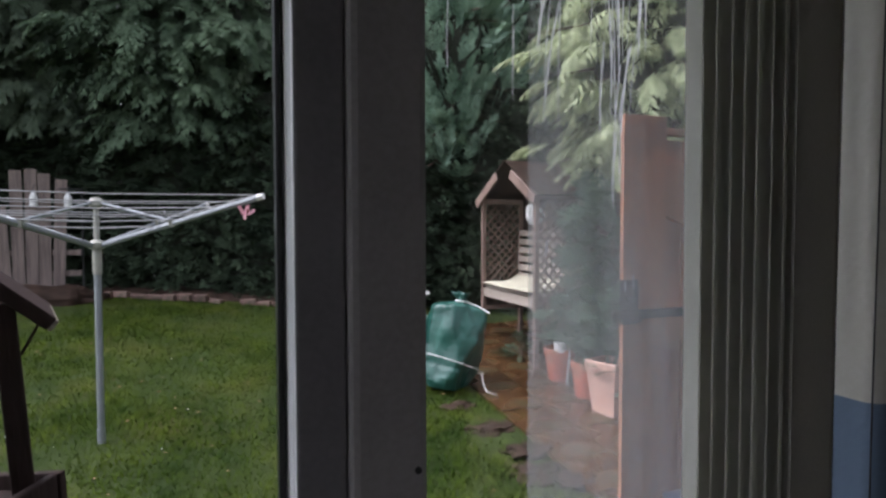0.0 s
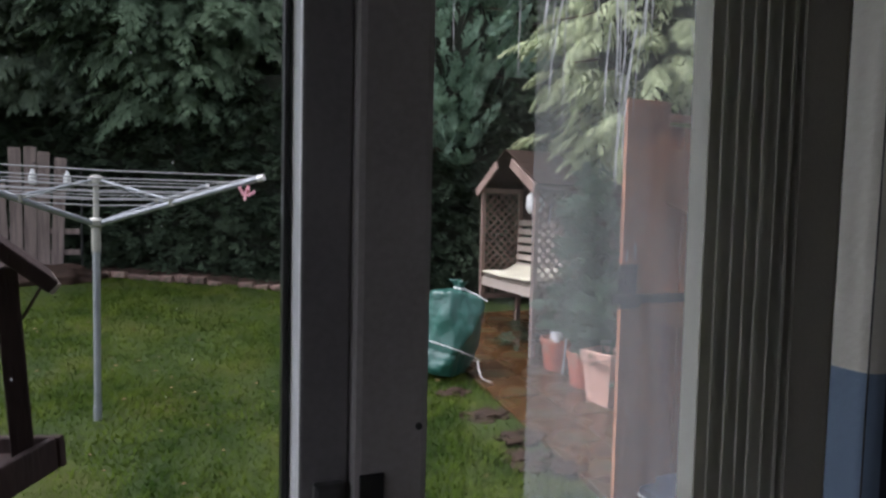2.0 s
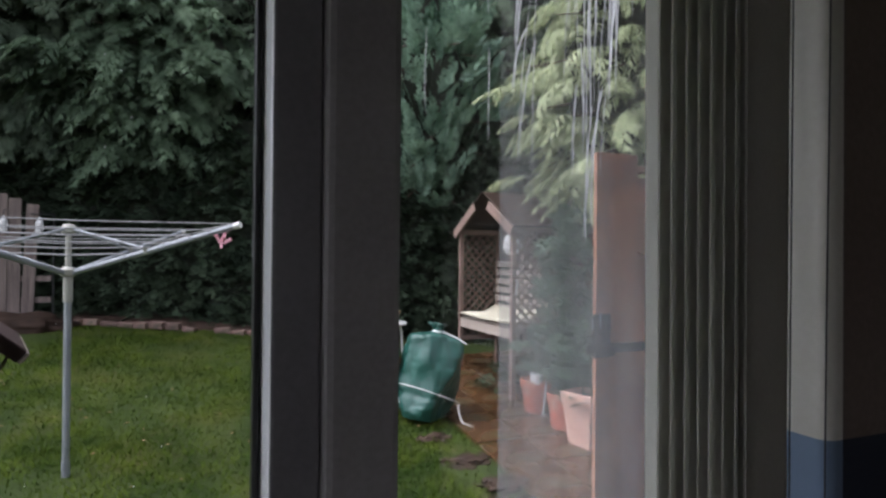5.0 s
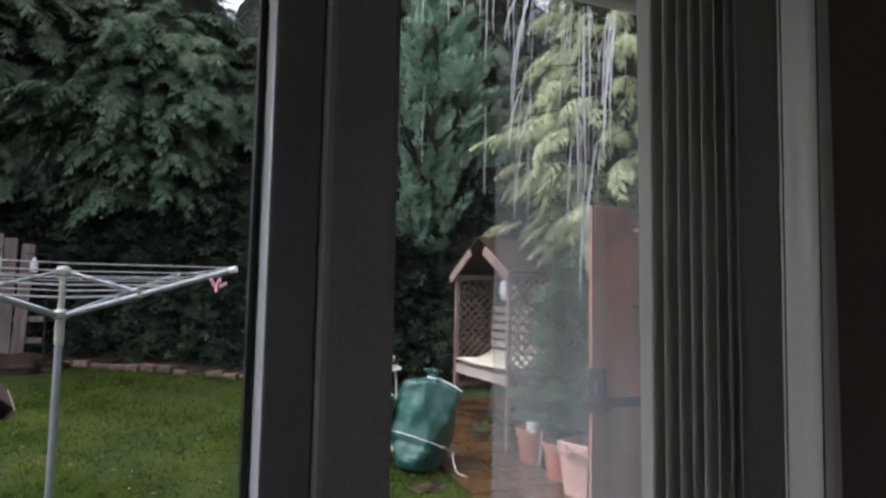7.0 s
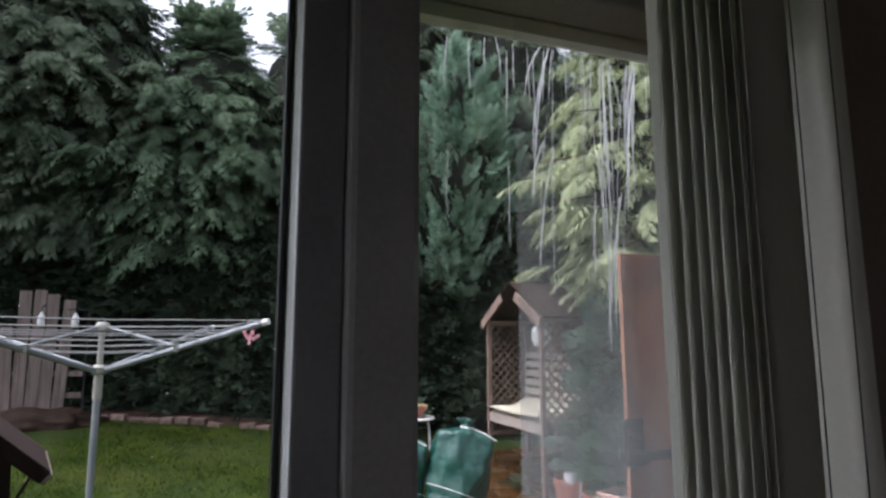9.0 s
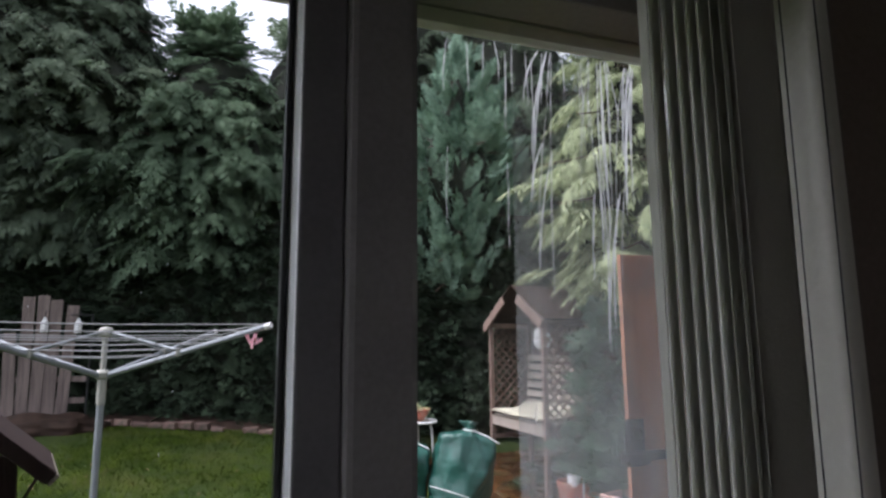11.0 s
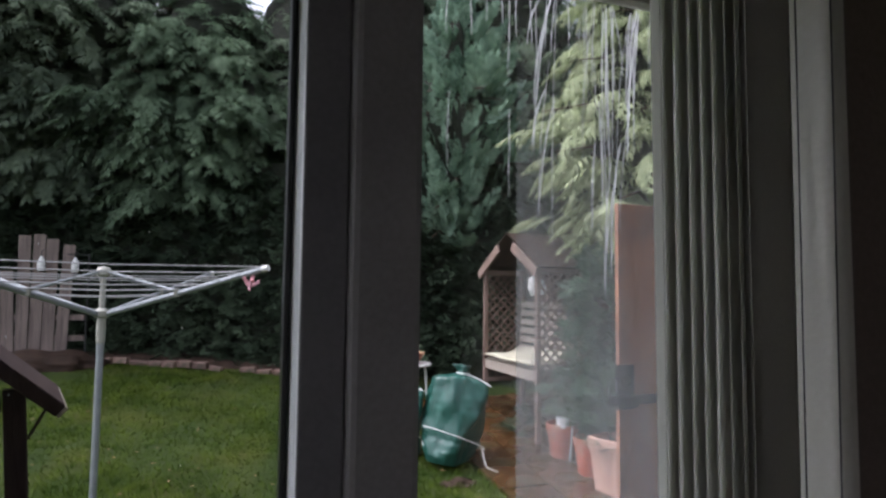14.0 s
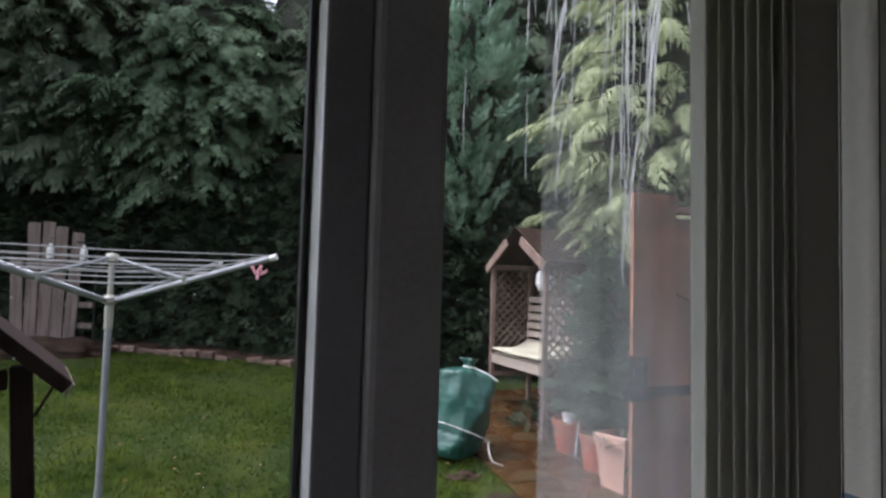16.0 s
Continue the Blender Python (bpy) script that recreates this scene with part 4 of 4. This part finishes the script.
# ---- arbour seat ----
def arbour():
    # local x along the front (far post to near post), local y to the back; it faces the lawn
    b = thing("arbour_seat", (3.145, 5.63, 0.095), rz=90, label="weathered wooden garden arbour with lattice sides and a bench seat", category="arbour")
    W, D, E, A = 1.31, 0.51, 1.72, 2.12
    for x in (0.0, W):
        for y in (0.0, D):
            part("post", box(x - 0.025, x + 0.025, y * -1 - 0.025, y * -1 + 0.025, -0.15, E, 0.004), ARBOUR, b)
    part("seat_front", box(0.025, W - 0.025, -0.012, 0.016, 0.53, 0.64, 0.004), PALE_WOOD, b)
    for k in range(5):
        y = -0.06 - 0.11 * k
        part("seat_slat", box(0.02, W - 0.02, y - 0.045, y + 0.045, 0.642, 0.66, 0.004), PALE_WOOD, b)
    for k in range(6):
        z = 0.74 + 0.105 * k
        part("back_slat", box(0.03, W - 0.03, -D - 0.01 + 0.05 - 0.02 * k * 0.3, -D + 0.06 - 0.02 * k * 0.3, z, z + 0.07, 0.004), PALE_WOOD, b)
    part("back_post", box(W / 2 - 0.03, W / 2 + 0.03, -D - 0.02, -D + 0.03, 0.1, 1.6, 0.004), ARBOUR, b)
    for x in (0.0, W):
        part("side_rail", box(x - 0.02, x + 0.02, -D + 0.026, -0.026, 0.36, 0.41, 0.003), ARBOUR, b)
        part("side_rail", box(x - 0.02, x + 0.02, -D + 0.026, -0.026, E - 0.06, E, 0.003), ARBOUR, b)
        lattice(b, x, -D + 0.03, -0.03, 0.42, E - 0.065)
    # pitched roof: barge boards at the front and back, and boards over them
    half = W / 2 + 0.1
    ang = math.degrees(math.atan2(A - E + 0.02, half))
    L = math.hypot(half, A - E + 0.02)
    for s in (-1, 1):
        m = pose(W / 2, 0.06, A, 0, s * ang, 0)
        lo, hi = 0.27 * L, L
        part("barge_board", box(lo if s > 0 else -hi, hi if s > 0 else -lo, -0.012, 0.012, -0.1, 0.0, 0.003, m=m), ARBOUR, b)
        for k in range(5):
            q0 = 0.02 + k * (L - 0.04) / 5
            q1 = q0 + (L - 0.04) / 5 + 0.012
            bm = box(q0 if s > 0 else -q1, q1 if s > 0 else -q0, -D - 0.1, 0.046, 0.003 + 0.004 * (k % 2), 0.018 + 0.004 * (k % 2), 0.002, m=m @ Matrix.Translation((0, -0.06, 0)))
            part("roof_board", bm, SHADE_ROOF, b, "roof board coloured dark for the shade at the apex")
    # Dark back panel stands for the shade inside the gable.
    part("gable_board", box(0.0, W, -D - 0.045, -D - 0.028, 1.3, E + 0.05, 0.003), DARK_WOOD, b)
    return b


def lattice(parent, x, y0, y1, z0, z1, pitch=0.105):
    h, w = z1 - z0, y1 - y0
    for s in (-1, 1):
        c = -h if s > 0 else 0
        off = (z0 - w) if s > 0 else z0
        n = int((h + w) / pitch)
        for k in range(n):
            k0 = (k + 0.5) * pitch
            if s > 0:
                ends = [(y0 + max(0, w - k0), z0 + max(0, k0 - w)), (y0 + min(w, w + h - k0), z0 + min(h, k0))]
            else:
                ends = [(y0 + min(w, k0), z0 + max(0, k0 - w)), (y0 + max(0, k0 - h), z0 + min(h, k0))]
            (ya, za), (yb, zb) = ends
            if math.hypot(yb - ya, zb - za) < 0.06:
                continue
            xx = x + s * 0.005
            bm = tube([(xx, ya, za), (xx, yb, zb)], 0.012, 4, flat=1.0)
            part("lattice_strip", bm, LATTICE, parent)


arbour()


def seat_cushion():
    c = thing("seat_cushion", (3.165, 6.28, 0.095 + 0.662), rz=90, label="cream padded bench cushion lying askew on the arbour seat", category="cushion")
    bm = bmesh.new()
    nx, ny = 22, 10
    vs, fs = [], []
    for side in (1, 0):
        for j in range(ny):
            for i in range(nx):
                u, v = i / (nx - 1), j / (ny - 1)
                edge = min(u, 1 - u, v * 0.6, (1 - v) * 0.6)
                puff = 0.028 * min(1, edge * 9) ** 0.5
                lift = 0.13 * max(0, (v - 0.5) * 2) ** 1.6 * (1 - u * 0.2) + 0.006 * math.sin(u * 9 + v * 4)
                zz = 0.03 + lift + (puff if side else -puff)
                vs.append((-0.58 + 1.24 * u, 0.07 - 0.54 * v, zz))
    n = nx * ny
    for j in range(ny - 1):
        for i in range(nx - 1):
            a = j * nx + i
            fs += [(a, a + 1, a + nx + 1, a + nx), (n + a + nx, n + a + nx + 1, n + a + 1, n + a)]
    rim = [j * nx for j in range(ny)] + [(ny - 1) * nx + i for i in range(1, nx)] + [j * nx + nx - 1 for j in range(ny - 2, -1, -1)] + list(range(nx - 2, 0, -1))
    for a, q in zip(rim, rim[1:] + rim[:1]):
        fs.append((a, q, q + n, a + n))
    bm.free()
    arrays("pad", vs, fs, CUSHION, c, smooth=True)


seat_cushion()


def hanging_gloves():
    for dy, dz, label in ((0.0, 0.0, "small white ornament hanging inside the arbour"), (-0.17, -0.01, "small white ornament hanging inside the arbour")):
        g = thing("hanging_ornament", (3.3, 6.02 + dy, 1.615 + dz), label=label, category="ornament", group="ornaments in the arbour")
        bm = bmesh.new()
        bmesh.ops.create_icosphere(bm, subdivisions=3, radius=1)
        for v in bm.verts:
            k = 1 + 0.3 * noise.noise(v.co * 2.5 + Vector((dy * 30, 0, 0)))
            v.co = Vector((v.co.x * 0.05 * k, v.co.y * 0.07 * k, v.co.z * 0.11 * k))
        part("body", bm, WHITE, g, smooth=True)
        part("string", tube([(0, 0, 0.09), (0, 0, 0.30)], 0.003, 5), WHITE_CORD, g)


hanging_gloves()


# ---- sacks, pots and table ----
def sack(at, h, r, seed, label, lean=0.0, group="green sacks"):
    b = thing("garden_sack", (at[0], at[1], gz(*at)), label=label, category="sack", group=group, ry=lean)
    bm = bmesh.new()
    sides, rows = 64, 56
    rings = []
    fr = random.Random(seed)
    facets = [(fr.uniform(0, math.tau), fr.uniform(-0.9, 0.9), fr.uniform(0.66, 0.95)) for _ in range(13)]
    for j in range(rows):
        s = j / (rows - 1)
        if s < 0.9:
            q = s / 0.9
            rr = r * (0.7 + 0.36 * math.sin(math.pi * min(q * 0.8, 0.62))) * (math.sqrt(max(0.0, 1 - max(0, (q - 0.72) / 0.28) ** 2.2)) * 0.9 + 0.1)
        else:
            rr = r * (0.13 + 0.12 * max(0, (s - 0.95) / 0.05))
        z = h * s
        ring = []
        for k in range(sides):
            a = k * math.tau / sides
            p = Vector((math.cos(a) * 1.1, math.sin(a) * 1.1, s * 2.3 + seed))
            fold = 0.22 * noise.noise(p * 1.2) + 0.16 * abs(noise.noise(p * 2.4)) + 0.07 * abs(noise.noise(p * 5.0)) - 0.07 + 0.08 * math.sin(a * 7 + 4 * noise.noise(p)) * s * s + 0.05 * abs(noise.noise(Vector((p.x * 3, p.y * 3, p.z * 9))))
            pinch = 1 - 0.04 * math.exp(-((s - 0.24) / 0.025) ** 2)
            tail = 0.5 * math.sin(a * 3) if s > 0.94 else 0
            lim = min([9.0] + [r * (d - t * (s - 0.45)) / math.cos(a - fa) for fa, t, d in facets if math.cos(a - fa) > 0.3])
            q2 = min(rr * (1 + fold), lim * (1 + 0.6 * fold)) * pinch * (1 + tail * 0.5)
            ring.append(bm.verts.new((q2 * math.cos(a), q2 * math.sin(a) * 0.92, z + 0.02 * noise.noise(p * 2))))
        rings.append(ring)
    for r0, r1 in zip(rings, rings[1:]):
        for k in range(sides):
            bm.faces.new((r0[k], r0[(k + 1) % sides], r1[(k + 1) % sides], r1[k]))
    bm.faces.new(rings[0][::-1]), bm.faces.new(rings[-1])
    part("bag", bm, SACK, b, smooth=True)
    zr = h * 0.24
    pts = [(r * 0.9 * math.cos(a), r * 0.86 * math.sin(a), zr + 0.09 * math.cos(a * 1.0 + 2.6)) for a in np.linspace(0, math.tau, 25)]
    part("rope", tube(pts, 0.0042, 6), WHITE_CORD, b, "white rope tied round the sack")
    pts = [(r * 0.5, -r * 0.86, zr - 0.02), (r * 0.52, -r * 0.98, zr * 0.55), (r * 0.6, -r * 1.1, 0.05), (r * 0.75, -r * 1.2, 0.04), (r * 0.9, -r * 1.12, 0.03), (r * 0.86, -r * 1.0, 0.025)]
    part("rope_end", tube(pts, 0.0055, 6), WHITE_CORD, b)
    part("neck_tie", tube([(r * 0.16 * math.cos(a), r * 0.16 * math.sin(a), h * 0.915) for a in np.linspace(0, math.tau, 15)], 0.009, 6), WHITE_CORD, b)
    part("neck_string", tube([(r * 0.1, -r * 0.14, h * 0.915), (r * 0.3, -r * 0.5, h * 0.89), (r * 0.55, -r * 0.75, h * 0.84)], 0.006, 6), WHITE_CORD, b)


sack((2.1, 5.42), 0.885, 0.345, 3, "tied green woven sack with white rope on the lawn edge", lean=9)
sack((1.7, 5.75), 0.72, 0.3, 8, "smaller green woven sack behind the tall one")


def plant_pot(at, r, h, material, label, seed, sides=28, rz=0.0):
    b = thing("plant_pot", (at[0], at[1], gz(*at) + 0.0), label=label, category="plant pot", group="flower pots by the arbour", rz=rz)
    bm = lathe([(r * 0.68, -0.01), (r * 0.7, 0.0), (r * 0.93, h * 0.8), (r * 1.0, h * 0.8), (r * 1.02, h * 0.985), (r * 0.98, h), (r * 0.9, h), (r * 0.86, h * 0.86)], sides)
    part("pot", bm, material, b, smooth=False)
    part("soil", lathe([(r * 0.4, h * 0.84), (r * 0.86, h * 0.85), (r * 0.8, h * 0.875), (r * 0.3, h * 0.89)], min(sides, 20)), SOIL, b)
    g = np.random.default_rng(seed)
    places = []
    bm = bmesh.new()
    for k in range(6):
        a = g.uniform(0, math.tau)
        top = Vector((0.12 * math.cos(a), 0.12 * math.sin(a), h + g.uniform(0.25, 0.7)))
        tube([(0.03 * math.cos(a), 0.03 * math.sin(a), h * 0.85), top * 0.6 + Vector((0, 0, h * 0.35)), top], 0.005, 5, bm)
        for q in range(7):
            s = g.uniform(0.3, 1)
            places.append(((top.x * s, top.y * s, h * 0.85 + (top.z - h * 0.85) * s), (g.normal(), g.normal(), 0.3), g.uniform(0.5, 0.9), g.normal(0, 0.5)))
    part("stem", bm, IVY, b)
    scatter("leaves", IVY_SPRAYS, places, SHRUB, b)


plant_pot((3.22, 5.28), 0.155, 0.32, TERRACOTTA, "round terracotta plant pot on wet paving", 51)
plant_pot((3.23, 4.82), 0.15, 0.33, TERRACOTTA, "round terracotta plant pot with thin stems", 52)
plant_pot((3.22, 4.44), 0.225, 0.46, PALE_CLAY, "large square tapered pale pink clay planter", 53, sides=4, rz=62)
lbl = thing("plastic_tub", (3.17, 5.19, gz(0, 5.28) + 0.29), label="small blank white plastic tub resting in a plant pot", category="tub")
part("tub", lathe([(0.05, 0.0), (0.058, 0.01), (0.062, 0.09), (0.066, 0.1), (0.052, 0.1)], 18), TUB_WHITE, lbl)


stake = thing("plant_stake", (3.2, 5.12, gz(3.2, 5.12)), label="thin pale cane leaning against a plant pot", category="stake", rx=4, ry=3)
part("cane", tube([(0, 0, -0.03), (0.004, 0.0, 0.2), (0.0, 0.004, 0.42)], 0.009, 8, taper=0.8), WHITE, stake)


def garden_table():
    b = thing("garden_table", (2.08, 6.75, gz(0, 6.7)), label="small white round metal garden table", category="table")
    h = 0.62
    part("tabletop", lathe([(0.2, h - 0.02), (0.27, h - 0.02), (0.28, h - 0.01), (0.27, h), (0.1, h)], 28), WHITE, b)
    for k in range(4):
        a = radians(45 + 90 * k + 12)
        c, s = math.cos(a), math.sin(a)
        part("leg", tube([(0.2 * c, 0.2 * s, h - 0.02), (0.22 * c, 0.22 * s, h - 0.1), (0.25 * c, 0.25 * s, -0.03)], 0.014, 8), WHITE, b)
    p = thing("plant_bowl", (2.08, 6.75, gz(0, 6.7) + h), label="shallow terracotta bowl with dry yellow stems", category="plant bowl")
    part("bowl", lathe([(0.1, 0.0), (0.13, 0.005), (0.19, 0.09), (0.2, 0.12), (0.185, 0.125), (0.15, 0.1)], 24), TERRACOTTA, p)
    part("soil", lathe([(0.08, 0.09), (0.155, 0.1), (0.14, 0.112), (0.05, 0.118)], 16), SOIL, p)
    g = np.random.default_rng(77)
    places = [((g.normal(0, 0.07), g.normal(0, 0.07), 0.11), (g.normal(), g.normal(), g.uniform(0.3, 1.5)), g.uniform(0.5, 0.9), 0.0) for _ in range(10)]
    scatter("dry_leaves", IVY_SPRAYS, places, GOLD_CONIFER, p)


garden_table()


# ---- gate by the house ----
def gate():
    y = 1.43
    g0 = gz(1.2, y)
    p = thing("gate_post", (1.135, y, g0), label="broad red-brown stained wooden gate post", category="post")
    part("timber", box(-0.062, 0.085, 0.0, 0.014, -0.1, 1.806 - g0, 0.002), RED_WOOD, p)
    g = thing("garden_gate", (1.218, y + 0.03, g0), label="red-brown ledged and braced wooden garden gate, shut", category="gate")
    top = 1.79 - g0
    W = 0.95
    part("stile", box(W - 0.08, W, 0, 0.04, 0.06, top, 0.004), RED_WOOD, g)
    for z, hh in ((top - 0.02, 0.02), (1.62 - g0, 0.12), (1.20 - g0, 0.09), (0.62 - g0, 0.12)):
        part("rail", box(0.0, W - 0.081, -0.002, 0.028, z - hh / 2, z + hh / 2, 0.004), RED_WOOD, g)
    for k in range(8):
        x = 0.005 + 0.108 * k
        part("board", box(x, x + 0.104, 0.03, 0.05, 0.05, top - 0.04, 0.003), RED_WOOD, g)
    bm = box(-0.05, 0.05, 0, 0.026, -0.52, 0.52, 0.003, m=pose(0.42, 0, 1.42 - g0, 0, -68, 0))
    part("brace", bm, RED_WOOD, g)
    l = thing("gate_latch", (1.105, y, 1.27), label="black iron ring latch and bar on the gate post", category="latch")
    part("back_plate", box(-0.045, 0.015, -0.008, 0.0, -0.05, 0.075, 0.003), BLACK_IRON, l)
    part("keep", box(-0.05, 0.02, -0.022, -0.008, -0.045, -0.01, 0.004), BLACK_IRON, l)
    part("bar", box(-0.075, 0.32, -0.02, -0.009, -0.035, -0.008, 0.003), BLACK_IRON, l)
    ring = [(-0.015 + 0.018 * math.cos(a), -0.016, 0.035 + 0.018 * math.sin(a)) for a in np.linspace(0, math.tau, 17)]
    part("ring", tube(ring, 0.004, 6), BLACK_IRON, l)


gate()


def storage_box():
    b = thing("storage_box", (1.3, 1.36, gz(1.3, 1.36)), label="dark blue plastic storage box with a pale rim", category="box")
    h = 0.70 + 0.36
    bm = box(-0.14, 0.3, -0.12, 0.12, 0.0, h, 0.02)
    part("body", bm, NAVY, b)
    part("rim", box(-0.145, 0.305, -0.125, 0.125, h - 0.03, h - 0.022, 0.002), WHITE, b)


storage_box()


# ---- right-hand boundary ----
def side_fence():
    f = thing("side_fence", (4.6, 1.7, 0), label="dark brown close-boarded timber garden fence", category="fence")
    bm = box(-0.011, 0.011, -0.066, 0.066, -0.6, 1.9, 0.003)
    me = bpy.data.meshes.new("board")
    bm.to_mesh(me)
    bm.free()
    me.materials.append(DARK_WOOD)
    for k in range(66):
        o = new("board", me)
        o.parent = f
        y = 0.14 * k
        o.matrix_basis = pose(0.004 * (k % 2), y, gz(0, y + 1.7), 0, 0, random.Random(k).uniform(-2, 2))
    for k in range(5):
        y = 2.3 * k
        part("fence_post", box(0.02, 0.1, y - 0.04, y + 0.04, gz(0, y + 1.7) - 0.4, gz(0, y + 1.7) + 1.95, 0.004), DARK_WOOD, f)


side_fence()


# ---- fallen leaves ----
def leaves_on_lawn():
    vs, fs = [], []
    r = random.Random(21)
    for i in range(150):
        x, y = r.uniform(-2.4, 2.2), r.uniform(2.2, 8.5)
        a, s = r.uniform(0, math.tau), r.uniform(0.012, 0.03)
        z = gz(x, y) + 0.03
        c, d = math.cos(a) * s, math.sin(a) * s
        k = len(vs)
        vs += [(x - c, y - d, z), (x + d * 0.5, y - c * 0.5, z + 0.01), (x + c, y + d, z + 0.004), (x - d * 0.5, y + c * 0.5, z + 0.008)]
        fs.append((k, k + 1, k + 2, k + 3))
    tagged(arrays("fallen_leaves", vs, fs, DEAD_LEAF), "scattered fallen brown and yellow leaves on the lawn", "leaves", kind="stuff")


leaves_on_lawn()


# ---- paving, last ----
def paving():
    p = thing("patio_paving", (0, 0, 0), label="wet brown paving slabs along the right of the lawn", category="paving", kind="structure")
    bm = box(-0.222, 0.222, -0.222, 0.222, -0.05, 0.012, 0.006, seg=1)
    me = bpy.data.meshes.new("slab")
    bm.to_mesh(me)
    bm.free()
    me.materials.append(PAVING)
    r = random.Random(13)
    slope = math.degrees(math.atan(0.105))
    for j in range(13):
        for i in range(5):
            x, y = 2.52 + 0.455 * i, 1.75 + 0.455 * j
            o = new("slab", me)
            o.parent = p
            o.matrix_basis = pose(x, y, gz(x, y) + r.uniform(-0.006, 0.006), (slope if y > 2.3 else 0) + r.uniform(-0.5, 0.5), r.uniform(-0.5, 0.5), r.uniform(-0.6, 0.6))
    st = thing("stepping_stones", (0, 0, 0), label="dark wet patches of stone and soil at the lawn edge", category="stones")
    for x, y, a, b in ((2.1, 4.45, 0.2, 0.13), (2.2, 4.05, 0.22, 0.14), (2.08, 3.72, 0.18, 0.14), (2.3, 3.6, 0.2, 0.16), (2.0, 4.95, 0.13, 0.09)):
        bm = bmesh.new()
        bmesh.ops.create_icosphere(bm, subdivisions=4, radius=1)
        for v in bm.verts:
            k = 1 + 0.7 * noise.noise(v.co * 1.6 + Vector((x * 9, y * 9, 0)))
            v.co = Vector((v.co.x * a * k * (1 + 0.25 * noise.noise(v.co * 5)), v.co.y * b * k, v.co.z * 0.035 * k + 0.03 * noise.noise(v.co * 3.5 + Vector((x, y, 3))) - 0.02 + gz(x, y)))
            v.co.x += x
            v.co.y += y
        part("stone", bm, SOIL, st, smooth=True)


paving()
